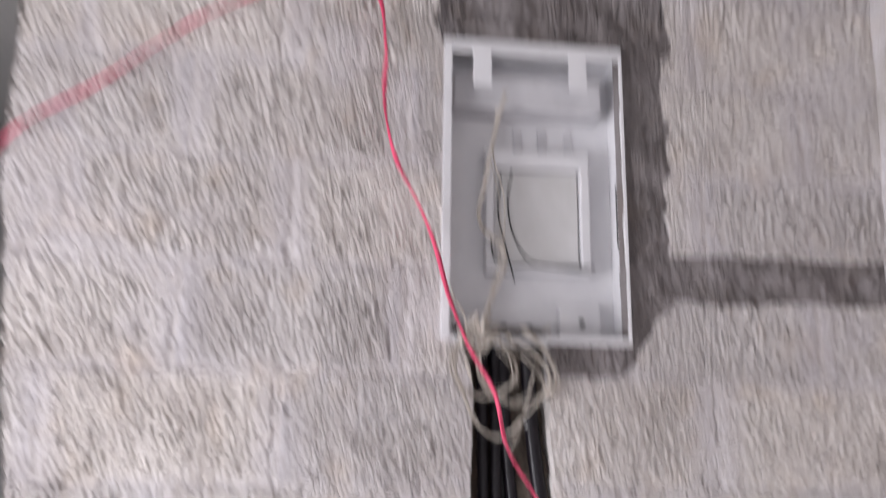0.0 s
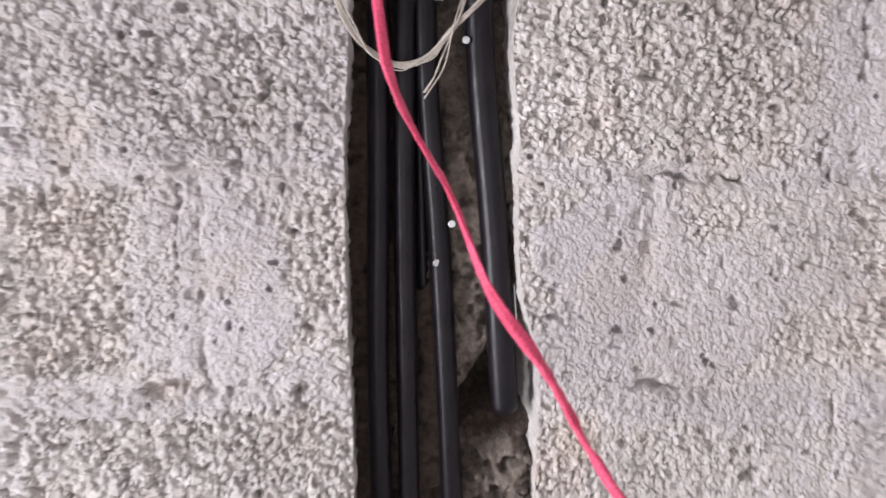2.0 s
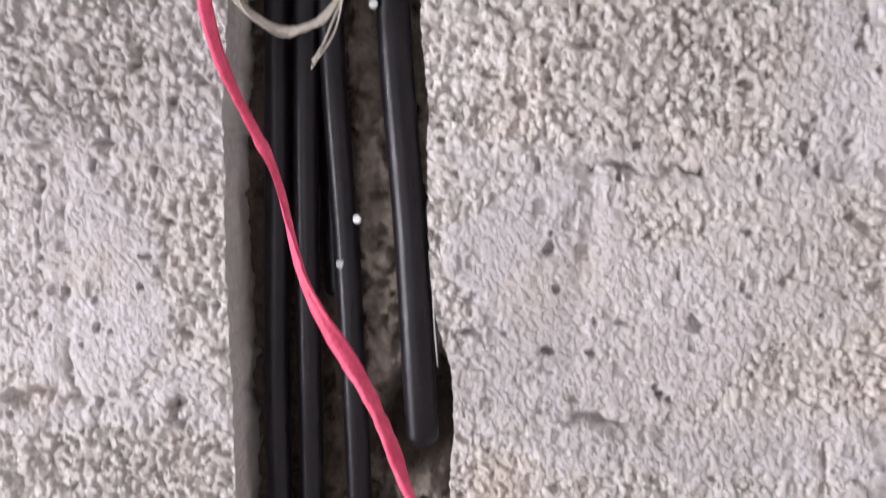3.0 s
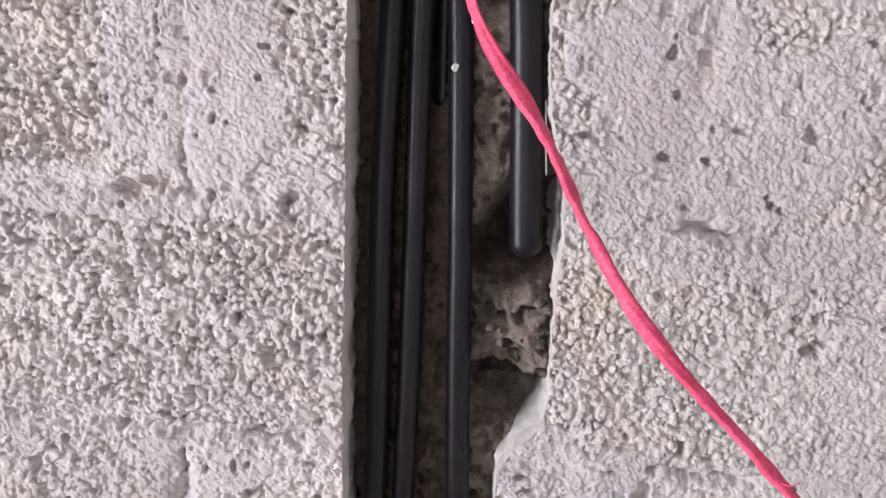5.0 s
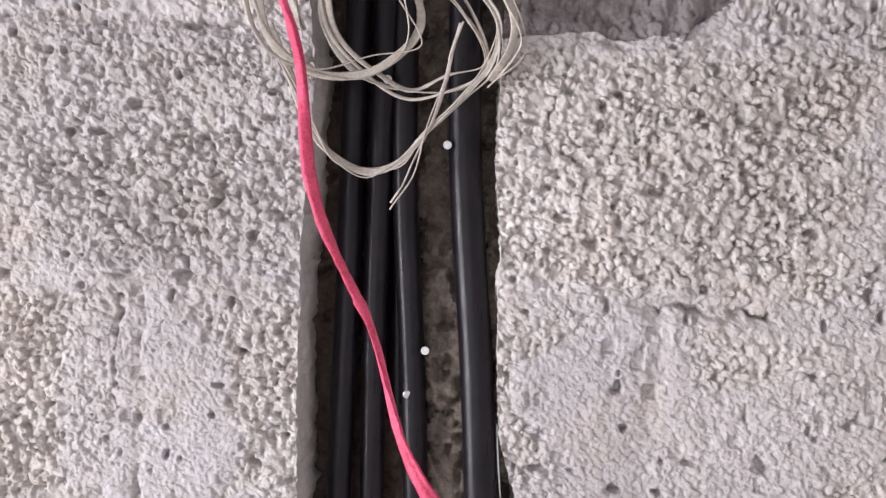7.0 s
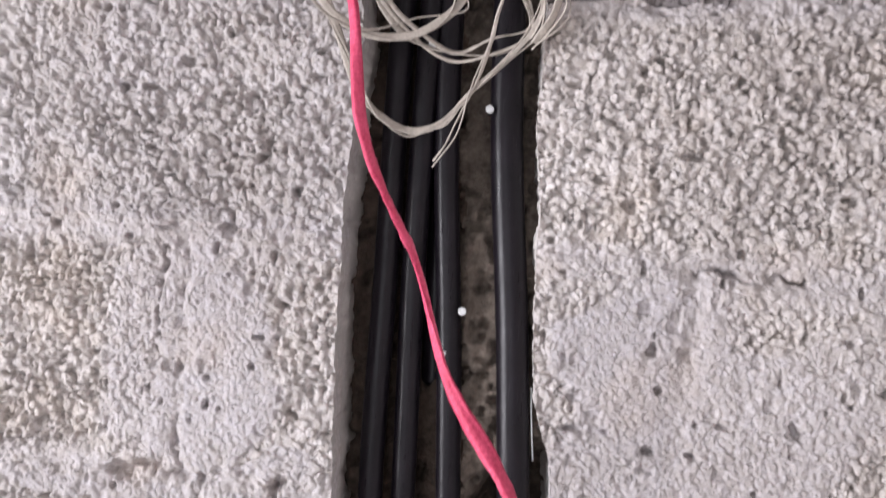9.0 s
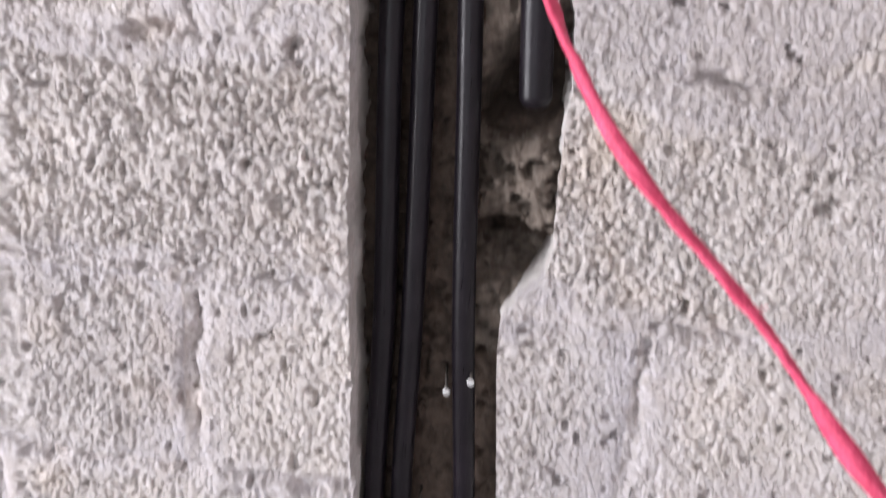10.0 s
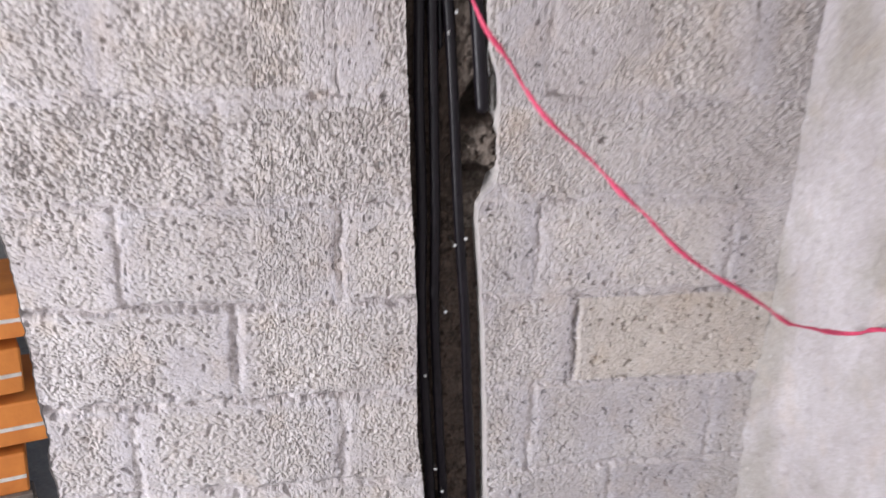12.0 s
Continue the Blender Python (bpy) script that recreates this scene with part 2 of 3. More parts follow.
def soft_noise(x, z, size, seed):
    u, v = x / size, z / size
    i, j = np.floor(u), np.floor(v)
    f, g = u - i, v - j
    f, g = f * f * (3 - 2 * f), g * g * (3 - 2 * g)
    a, b = chance(i, j, seed), chance(i + 1, j, seed)
    c, d = chance(i, j + 1, seed), chance(i + 1, j + 1, seed)
    return (a * (1 - f) + b * f) * (1 - g) + (c * (1 - f) + d * f) * g


def cloud(x, z, size, seed, octaves=3):
    out, amp, total = 0.0, 1.0, 0.0
    for k in range(octaves):
        out = out + amp * soft_noise(x, z, size / 2**k, seed + 17 * k)
        total += amp
        amp *= 0.55
    return out / total


def pebbles(x, z, cell, seed, missing=0.12, least=0.48, more=0.40):
    """Rounded grains of about that size, 0 in the pits between them to 1 on their tops."""
    u, v = x / cell, z / cell
    i, j = np.floor(u), np.floor(v)
    best = np.zeros_like(u)
    for di in (-1, 0, 1):
        for dj in (-1, 0, 1):
            a, b = i + di, j + dj
            px = a + 0.1 + 0.8 * chance(a, b, seed)
            pz = b + 0.1 + 0.8 * chance(a, b, seed + 1)
            big = least + more * chance(a, b, seed + 2)
            top = np.where(chance(a, b, seed + 3) < missing, 0.0, 0.45 + 0.55 * chance(a, b, seed + 4))
            st = 0.75 + 0.5 * chance(a, b, seed + 5)
            d2 = (((u - px) * st) ** 2 + ((v - pz) / st) ** 2) / (big * big)
            best = np.maximum(best, top * np.minimum(1.0, 1.45 * np.sqrt(np.maximum(1 - d2, 0))))
    return best


def grains(x, z, cell, seed, gap=0.34, sunk=0.06):
    """Closely packed rounded grains with narrow gaps: 0 in the gaps to 1 on a grain, and the height of its top."""
    u, v = x / cell, z / cell
    i, j = np.floor(u), np.floor(v)
    f1, f2, top = np.full(u.shape, 9.0), np.full(u.shape, 9.0), np.zeros(u.shape)
    for di in (-1, 0, 1):
        for dj in (-1, 0, 1):
            a, b = i + di, j + dj
            d = np.hypot(u - a - 0.08 - 0.84 * chance(a, b, seed), v - b - 0.08 - 0.84 * chance(a, b, seed + 1)) - 0.22 * chance(a, b, seed + 2)
            h = np.where(chance(a, b, seed + 3) < sunk, 0.05, 0.55 + 0.45 * chance(a, b, seed + 4))
            near = d < f1
            f2 = np.where(near, f1, np.minimum(f2, d))
            top = np.where(near, h, top)
            f1 = np.where(near, d, f1)
    e = np.clip((f2 - f1) / gap, 0, 1)
    return e, top


# ---- the wall with the chase ----
COURSE, JOINT = 0.2, 0.007
LEFT_END = ((0.0, -0.742), (0.45, -0.763), (0.9, -0.796), (1.4, -0.863), (1.95, -0.934), (2.8, -0.96))
EDGE_L = ((0.0, -0.018), (0.31, -0.029), (0.37, -0.033), (0.47, -0.046), (0.58, -0.049), (0.84, -0.055), (1.0, -0.064), (1.12, -0.070), (1.24, -0.075), (1.36, -0.080), (1.46, -0.078), (1.56, -0.075), (1.61, -0.080), (1.67, -0.098))
EDGE_R = ((0.0, 0.110), (0.31, 0.106), (0.51, 0.099), (0.72, 0.087), (0.84, 0.078), (0.92, 0.070), (0.962, 0.066), (0.988, 0.067), (1.007, 0.078), (1.032, 0.098), (1.055, 0.103), (1.15, 0.099), (1.19, 0.103), (1.235, 0.100), (1.265, 0.088), (1.29, 0.081), (1.36, 0.075), (1.45, 0.071), (1.53, 0.066), (1.6, 0.064), (1.67, 0.072))
BOX_X0, BOX_X1, BOX_Z0, BOX_Z1 = -0.137, 0.222, 1.663, 2.262
CORNER = 0.705


def along(table, z):
    t = np.array(table)
    return np.interp(z, t[:, 0], t[:, 1])


def corner_x(z):
    """The corner of the two walls leans outwards."""
    return 0.675 + 0.048 * z


def end_of_wall(z):
    z = np.asarray(z, dtype=float)
    return along(LEFT_END, z) + 0.016 * (cloud(z, z * 0, 0.07, 3, 4) - 0.5) + 0.004 * (soft_noise(z, z * 0, 0.008, 4) - 0.5)


def edge_left(z):
    z = np.asarray(z, dtype=float)
    return along(EDGE_L, z) + 0.006 * (cloud(z, z * 0, 0.06, 5, 4) - 0.5) + 0.0016 * (soft_noise(z, z * 0, 0.004, 6) - 0.5)


def edge_right(z):
    z = np.asarray(z, dtype=float)
    rough = np.where(z < 0.98, 0.25, 1.0)
    return along(EDGE_R, z) + rough * (0.007 * (cloud(z, z * 0, 0.06, 8, 4) - 0.5) + 0.0016 * (soft_noise(z, z * 0, 0.004, 9) - 0.5))


def head_joints(row):
    """Places of the upright joints in a course."""
    if row == 3:
        return (-0.82, -0.41, -0.02, 0.277)
    if row % 2:
        return (-0.82, -0.42, -0.02, 0.38)
    return (-0.61, -0.205, 0.19, 0.60)


def block_of(x, z):
    """The number of the block at a place, or -1 in a joint."""
    wx = x + 0.006 * (cloud(x, z, 0.03, 31, 2) - 0.5)
    wz = z + 0.006 * (cloud(x, z, 0.03, 32, 2) - 0.5)
    row = np.floor(wz / COURSE).astype(int)
    inside = np.abs(wz / COURSE - np.round(wz / COURSE)) * COURSE > JOINT
    number = np.zeros(x.shape, dtype=int)
    for r in np.unique(row):
        here = row == r
        col = np.zeros(here.sum(), dtype=int)
        ok = np.ones(here.sum(), dtype=bool)
        for c, jx in enumerate(head_joints(int(r))):
            col += wx[here] > jx
            ok &= np.abs(wx[here] - jx) > JOINT
        number[here] = np.where(ok, r * 10 + col, -1)
    return np.where(inside, number, -1)


def joint_distance(x, z):
    wx = x + 0.016 * (cloud(x, z, 0.05, 41, 3) - 0.5)
    wz = z + 0.016 * (cloud(x, z, 0.05, 42, 3) - 0.5)
    dz = (wz / COURSE - np.round(wz / COURSE)) * COURSE
    dx = np.full(x.shape, 1.0)
    row = np.floor(wz / COURSE).astype(int)
    for r in np.unique(row):
        here = row == r
        for jx in head_joints(int(r)):
            off = wx[here] - jx
            dx[here] = np.where(np.abs(off) < np.abs(dx[here]), off, dx[here])
    return dz, dx


def in_patch(x, z):
    """The dark, rough mortar round the box and in the joint beside it."""
    w = 0.05 * (cloud(x, z, 0.06, 51, 3) - 0.5)
    right = (x > 0.05) & (x < 0.312 + w - 0.75 * np.maximum(0, 1.75 - z)) & (z > 1.60 + 0.5 * w)
    above = (z > 2.25) & (x > -0.15 + w) & (x < 0.325 + w)
    joint = (np.abs(z - 1.798 + 0.4 * w) < 0.044 + 0.3 * w) & (x > 0.25)
    return right | above | joint


def smear_of(x, z):
    """How far cement is smeared over the blocks, 0 to 1."""
    dz, dx = joint_distance(x, z)
    wide = 0.006 + 0.030 * cloud(x, z, 0.16, 61, 2)
    near = np.clip(1.1 - np.abs(dz) / wide, 0, 0.9)
    near = np.maximum(near, np.clip(1.3 - np.abs(dx) / (0.018 + 0.05 * cloud(x, z, 0.2, 62, 2)), 0, 1))
    blots = np.clip((cloud(x, z, 0.17, 63, 3) - 0.60) * 6, 0, 0.85) * np.where((z > 0.98) & (z < 1.62), 0.35, 1.0)
    near = near * np.where((z > 1.03) & (z < 1.17), 0.4, 1.0)
    wx = x + 0.07 * (cloud(x, z, 0.05, 64, 3) - 0.5)
    wz = z + 0.07 * (cloud(x, z, 0.05, 65, 3) - 0.5)
    for cx, cz, rx, rz, most in SMEARS:
        far = ((wx - cx) / rx) ** 2 + ((wz - cz) / rz) ** 2
        blots = np.maximum(blots, most * np.clip((1.25 - far) * 2.2, 0, 1))
    return np.clip(np.maximum(near, blots), 0, 1)


# broad smears of cement: middle, half width, half height, how thick
SMEARS = ((-0.170, 1.310, 0.042, 0.080, 0.95), (-0.240, 1.310, 0.028, 0.090, 0.8), (-0.300, 1.200, 0.110, 0.020, 0.85), (-0.140, 1.205, 0.050, 0.020, 0.8), (0.165, 1.320, 0.060, 0.065, 0.95), (0.245, 1.285, 0.075, 0.070, 0.9), (0.250, 1.195, 0.130, 0.028, 0.75), (0.125, 1.235, 0.040, 0.045, 0.7), (0.340, 1.330, 0.060, 0.060, 0.6), (0.105, 1.015, 0.035, 0.030, 0.95), (-0.200, 0.985, 0.110, 0.020, 0.8), (-0.150, 1.400, 0.070, 0.012, 0.6))


PITS = ((-0.11, 1.262, 0.008), (0.167, 1.336, 0.006), (-0.121, 1.344, 0.006), (0.28, 1.287, 0.007), (0.258, 1.231, 0.006), (-0.245, 1.203, 0.012), (-0.225, 1.207, 0.010), (0.31, 1.12, 0.009), (-0.252, 1.0, 0.009), (0.177, 0.894, 0.007), (-0.118, 1.205, 0.008), (0.386, 1.369, 0.007), (0.141, 1.449, 0.006), (-0.117, 1.439, 0.006))
# how open the grain of single blocks is, by course and place in it
OPEN_GRAIN = ((52, 0.75), (51, 0.55), (53, 0.28), (54, 0.25), (72, 0.42), (71, 0.35), (73, 0.34), (74, 0.3), (61, 0.4), (62, 0.16), (63, 0.12), (41, 0.2), (42, 0.35), (40, 0.55), (31, 0.4), (34, 0.15))
CRACKS = ((0.285, 1.397, 0.41, 1.400, 0.0011, 0.007), (0.10, 1.600, 0.36, 1.604, 0.0022, 0.008), (-0.60, 0.802, -0.10, 0.806, 0.0026, 0.008), (-0.60, 0.604, -0.06, 0.600, 0.0028, 0.009), (0.28, 0.795, 0.69, 0.802, 0.0026, 0.008), (0.08, 0.603, 0.69, 0.606, 0.0024, 0.007), (-0.58, 1.003, -0.10, 1.0, 0.0024, 0.006), (-0.78, 1.198, -0.12, 1.202, 0.0026, 0.007), (-0.202, 0.845, -0.198, 0.975, 0.0024, 0.010), (-0.405, 0.625, -0.41, 0.775, 0.0026, 0.009), (-0.226, 1.225, -0.222, 1.385, 0.0019, 0.008), (-0.425, 1.41, -0.43, 1.58, 0.0030, 0.008), (0.375, 1.42, 0.382, 1.57, 0.0026, 0.008), (0.284, 0.615, 0.281, 0.77, 0.0050, 0.016), (-0.592, 0.83, -0.60, 0.97, 0.0036, 0.010), (-0.23, 1.63, -0.235, 1.77, 0.0034, 0.010), (-0.665, 2.05, -0.66, 2.19, 0.0030, 0.008), (-0.455, 2.21, -0.46, 2.4, 0.0030, 0.008))


def relief(x, z, smear, blocks):
    """How far the face stands out, in metres."""
    coarse = 0.85 + 0.25 * chance(blocks, blocks * 0, 71)
    bare = 1 - 0.82 * smear
    wx = x + 0.0012 * (soft_noise(x, z, 0.004, 85) - 0.5) + 0.0022 * (soft_noise(x, z, 0.011, 185) - 0.5)
    wz = z + 0.0012 * (soft_noise(x, z, 0.004, 86) - 0.5) + 0.0022 * (soft_noise(x, z, 0.011, 186) - 0.5)
    free = 0.25 + 0.35 * chance(blocks, blocks * 0, 171)
    for number, value in OPEN_GRAIN:
        free = np.where(blocks == number, value, free)
    big = np.clip((cloud(x, z, 0.035, 70, 3) - 0.40) * 7, 0, 1)
    stone = np.maximum(0.90 * pebbles(wx, wz, 0.0062, 73, 0.08, 0.44, 0.30), 0.52 * pebbles(wx, wz, 0.0040, 176, 0.12, 0.42, 0.30))
    stone = np.maximum(stone, big * (0.75 + 0.25 * free) * pebbles(wx, wz, 0.0095, 72, 0.40, 0.44, 0.32))
    patchy = (0.45 + 1.0 * cloud(x, z, 0.045, 173, 3)) * (1 - 0.45 * np.clip((x - 0.10) / 0.2, 0, 1) * np.clip((1.18 - z) / 0.06, 0, 1)) * (1 - 0.35 * np.clip((1.02 - z) / 0.06, 0, 1))
    out = (0.0082 + 0.0052 * free) * patchy * coarse * bare * (stone - 0.45)
    holes = np.clip((cloud(x, z, 0.010, 172, 3) - 0.74 + 0.06 * free) * 9, 0, 1)
    out = out - 0.0045 * holes * bare + 0.003 * coarse * bare * (cloud(x, z, 0.024, 78, 2) - 0.5)
    fine = pebbles(x, z, 0.0029, 177, 0.2)
    out = out + 0.0011 * fine + 0.0016 * smear + 0.0016 * smear * cloud(x, z, 0.014, 74, 3) + 0.004 * (cloud(x, z, 0.09, 75, 3) - 0.5)
    out = out - smear * 0.003 * (chance(np.floor(x / 0.011), np.floor(z / 0.011), 76) > 0.93) * pebbles(x, z, 0.011, 77, 0.3)
    dz, dx = joint_distance(x, z)
    ragged_x, ragged_z = 0.006 * (cloud(x, z, 0.007, 187, 2) - 0.5), 0.006 * (cloud(x, z, 0.007, 188, 2) - 0.5)
    broken = np.clip(4.0 * cloud(x, z, 0.022, 89, 3) - 1.55, 0, 1)
    worn = np.clip((1.02 - z) / 0.06, 0, 1) * np.where(x < 0.1, 1.0, 0.45)
    for d, sd in ((dz, 81), (dx, 82)):
        open_joint = np.clip((cloud(x, z, 0.11, sd, 3) - 0.60) * 9, 0, 1)
        lip = d - 0.010 * (cloud(x, z, 0.03, sd + 5, 3) - 0.2) + ragged_x + ragged_z
        out = out - (0.010 if sd == 81 else 0.007) * broken * open_joint * np.exp(-((lip / (0.0008 + 0.0022 * soft_noise(x, z, 0.014, sd + 6))) ** 2)) - (0.0010 + (0.006 if sd == 81 else 0.002) * np.clip((cloud(x, z, 0.12, sd + 7, 3) - 0.48) * 4, 0, 1) + (0.015 if sd == 81 else 0.007) * worn * np.clip((cloud(x, z, 0.09, sd + 9, 3) - 0.36) * 4, 0, 1)) * np.exp(-((lip / 0.008) ** 2))
    pits = np.clip((cloud(x, z, 0.012, 83, 2) - np.where(z < 1.02, 0.765, 0.80)) * 12, 0, 1)
    out = out - 0.008 * pits
    pit_x, pit_z = 0.014 * (cloud(x, z, 0.008, 287, 3) - 0.5), 0.014 * (cloud(x, z, 0.008, 288, 3) - 0.5)
    for px, pz, r in PITS:
        out = out - 0.010 * np.exp(-((((x - px + pit_x) / (0.8 * r)) ** 2 + ((z - pz + pit_z) / (0.6 * r)) ** 2) ** 2))
    width = 0.45 + 0.9 * soft_noise(x, z, 0.012, 189)
    for x0, z0, x1, z1, wide, deep in CRACKS:
        t = np.clip(((x - x0) * (x1 - x0) + (z - z0) * (z1 - z0)) / ((x1 - x0) ** 2 + (z1 - z0) ** 2), 0, 1)
        ox = x - x0 - t * (x1 - x0) + 0.022 * (cloud(x, z, 0.04, 87, 4) - 0.5) + ragged_x
        oz = z - z0 - t * (z1 - z0) + 0.022 * (cloud(x, z, 0.04, 88, 4) - 0.5) + ragged_z
        out = out - deep * np.minimum(1, broken + 0.3) * np.exp(-((ox * ox + oz * oz) / (wide * width) ** 2))
    dark = in_patch(x, z)
    out = np.where(dark, out * 0.6 - 0.006 + 0.030 * (cloud(x, z, 0.05, 84, 5) - 0.45) + 0.004 * pebbles(wx, wz, 0.009, 85, 0.3), out)
    return out


def steps(*spans):
    """Grid lines through spans of (start, end, step)."""
    out = []
    for a, b, h in spans:
        out.append(np.linspace(a, b, max(2, int(round((b - a) / h)) + 1))[:-1])
    return np.concatenate(out + [[spans[-1][1]]])


def grid_quads(n, m):
    i, j = np.meshgrid(np.arange(n - 1), np.arange(m - 1), indexing="ij")
    k = i * m + j
    return np.stack([k, k + 1, k + m + 1, k + m], -1)


def skirted(verts, quads, depth):
    """Adds the sides of a piece, from its outline back into the wall."""
    e = np.concatenate([quads[:, [0, 1]], quads[:, [1, 2]], quads[:, [2, 3]], quads[:, [3, 0]]])
    key = np.sort(e, axis=1)
    _, first, count = np.unique(key[:, 0].astype(np.int64) * len(verts) + key[:, 1], return_index=True, return_counts=True)
    rim = e[first[count == 1]]
    used, back = np.unique(rim, return_inverse=True)
    front = back.reshape(rim.shape) + len(verts)
    back = front + len(used)
    deep = verts[used].copy()
    deep[:, 1] = depth
    return np.vstack([verts, verts[used], deep]), np.vstack([quads, np.stack([front[:, 1], front[:, 0], back[:, 0], back[:, 1]], -1)]), used


wall = tagged(new("wall_north"), "rough grey concrete block wall with a cut chase", "wall", kind="structure")
ZS = steps((0.0, 0.24, 0.012), (0.24, 0.62, 0.0024), (0.62, 0.9, 0.0016), (0.9, 1.62, 0.00105), (1.62, 2.32, 0.0034), (2.32, 2.8, 0.016))


def wall_side(us, x_of):
    """One side of the wall, as single blocks and the mortar between them."""
    u, z = np.meshgrid(us, ZS, indexing="ij")
    x = x_of(u, z)
    smear, blocks = smear_of(x, z), block_of(x, z)
    y = -relief(x, z, smear, np.maximum(blocks, 0))
    n, m = x.shape
    verts = np.stack([x, y, z], -1).reshape(-1, 3)
    quads = grid_quads(n, m)
    grid = verts.reshape(n, m, 3)
    lean = np.cross(np.gradient(grid, axis=0), np.gradient(grid, axis=1))
    lean = (lean / np.maximum(np.linalg.norm(lean, axis=-1, keepdims=True), 1e-12)).reshape(-1, 3)
    cx, cz = (x[:-1, :-1] + x[1:, 1:]) / 2, (z[:-1, :-1] + z[1:, 1:]) / 2
    number = block_of(cx, cz)
    number[in_patch(cx, cz)] = -2
    number[(cx > BOX_X0 + 0.004) & (cx < BOX_X1 - 0.004) & (cz > BOX_Z0 + 0.003) & (cz < BOX_Z1 - 0.003)] = -9
    flat = smear.ravel()
    for b in np.unique(number):
        if b == -9:
            continue
        q = quads[number == b]
        used, idx = np.unique(q, return_inverse=True)
        v, q = verts[used], idx.reshape(-1, 4)
        v, q, rim = skirted(v, q, 0.03)
        s = np.concatenate([flat[used], flat[used][rim], flat[used][rim]])
        name, mat = ("mortar_joint", MORTAR) if b == -1 else ("mortar_patch", PATCH) if b == -2 else ("block", TAN if b == 34 else BLOCK)
        link_mesh(name, v, q[:, ::-1], mat, wall, smear=s, normals=np.vstack([lean[used], np.zeros((2 * len(rim), 3))]))


US_L = steps((-0.86, -0.36, 0.0030), (-0.36, -0.075, 0.00105))
US_R = steps((0.075, 0.42, 0.00105), (0.42, CORNER, 0.0030))
wall_side(US_L, lambda u, z: u + np.clip((u + 0.30) / 0.225, 0, 1) * (edge_left(np.minimum(z, 1.67)) + 0.075) + np.clip((-0.55 - u) / 0.31, 0, 1) * (end_of_wall(z) + 0.86))
wall_side(US_R, lambda u, z: u + np.clip((0.32 - u) / 0.245, 0, 1) * (edge_right(np.minimum(z, 1.67)) - 0.075) + np.clip((u - 0.5) / (CORNER - 0.5), 0, 1) * (corner_x(z) - CORNER))
# the stretch above the box
u, z = np.meshgrid(np.linspace(-0.098, 0.076, 50), steps((2.25, 2.32, 0.0034), (2.32, 2.8, 0.016)), indexing="ij")
s = smear_of(u, z)
link_mesh("mortar_patch", np.stack([u, -relief(u, z, s, np.zeros(u.shape, dtype=int)), z], -1).reshape(-1, 3), grid_quads(*u.shape).reshape(-1, 4), PATCH, wall, smear=s.ravel())


# the chase: two cut sides and a rough back with broken block cells
def back_depth(x, z):
    d = 0.066 + 0.016 * (cloud(x, z, 0.05, 91, 4) - 0.5) - 0.004 * pebbles(x, z, 0.008, 92) + 0.012 * np.clip((cloud(x, z, 0.010, 191, 3) - 0.60) * 6, 0, 1)
    rx = np.clip((x - 0.015) / 0.075, 0, 1)

    def bump_at(cx, cz, sx, sz, p=4):
        return np.exp(-(np.abs((x - cx) / sx) ** p + np.abs((z - cz) / sz) ** p))

    warp = 0.040 * (cloud(x, z, 0.035, 93, 4) - 0.5)
    lump = grains(x + 0.3 * warp, z, 0.009, 95, 0.4, 0.25)
    bridge = bump_at(0.078, 1.108 + 0.9 * warp, 0.066, 0.046, 3)
    d = d - bridge * (0.012 + 0.034 * rx**2 - 0.020 * (cloud(x, z, 0.02, 94, 3) - 0.5) + 0.009 * lump[0] * lump[1] - 0.022 * np.clip((cloud(x, z, 0.011, 192, 3) - 0.56) * 7, 0, 1))
    fall = (1.066 + 0.9 * warp - z) / 0.060
    d = d + 0.085 * np.clip(fall / 0.22, 0, 1) * np.clip(1 - fall, 0, 1) * bump_at(0.070 + 0.5 * warp, 1.04, 0.036, 0.05, 3)
    d = d + 0.125 * bump_at(0.084 + 0.5 * (z - 1.192) + 0.8 * warp, 1.194 + 0.6 * warp, 0.036, 0.038, 3)
    d = d - 0.035 * bump_at(0.045, 0.985, 0.045, 0.035) * rx
    d = d - (0.020 - 0.016 * (cloud(x, z, 0.03, 90, 3) - 0.5)) * np.clip((x + 0.01) / 0.03, 0, 1) * np.clip((1.5 - z) / 0.1, 0, 1) * np.clip((z - 1.16) / 0.03, 0, 1)
    return d


zc = steps((0.0, 0.24, 0.012), (0.24, 0.86, 0.0036), (0.86, 1.70, 0.0026))
w, z = np.meshgrid(np.linspace(0, 1, 66), zc, indexing="ij")
x = edge_left(z) - 0.006 + w * (edge_right(z) - edge_left(z) + 0.012)
verts, quads = np.stack([x, back_depth(x, z), z], -1).reshape(-1, 3), grid_quads(*x.shape)
cx, cz = (x[:-1, :-1] + x[1:, 1:]) / 2, (z[:-1, :-1] + z[1:, 1:]) / 2
wob = 0.034 * (cloud(cx, cz, 0.03, 96, 4) - 0.5)
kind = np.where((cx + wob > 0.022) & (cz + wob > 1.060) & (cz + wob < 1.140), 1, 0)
# stops low, so the bowl's top keeps the dark colour as painted shade
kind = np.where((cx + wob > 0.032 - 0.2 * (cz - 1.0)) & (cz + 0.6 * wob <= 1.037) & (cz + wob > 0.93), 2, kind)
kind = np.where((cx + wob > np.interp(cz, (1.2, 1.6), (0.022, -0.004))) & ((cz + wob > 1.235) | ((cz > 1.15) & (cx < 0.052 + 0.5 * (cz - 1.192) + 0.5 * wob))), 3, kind)
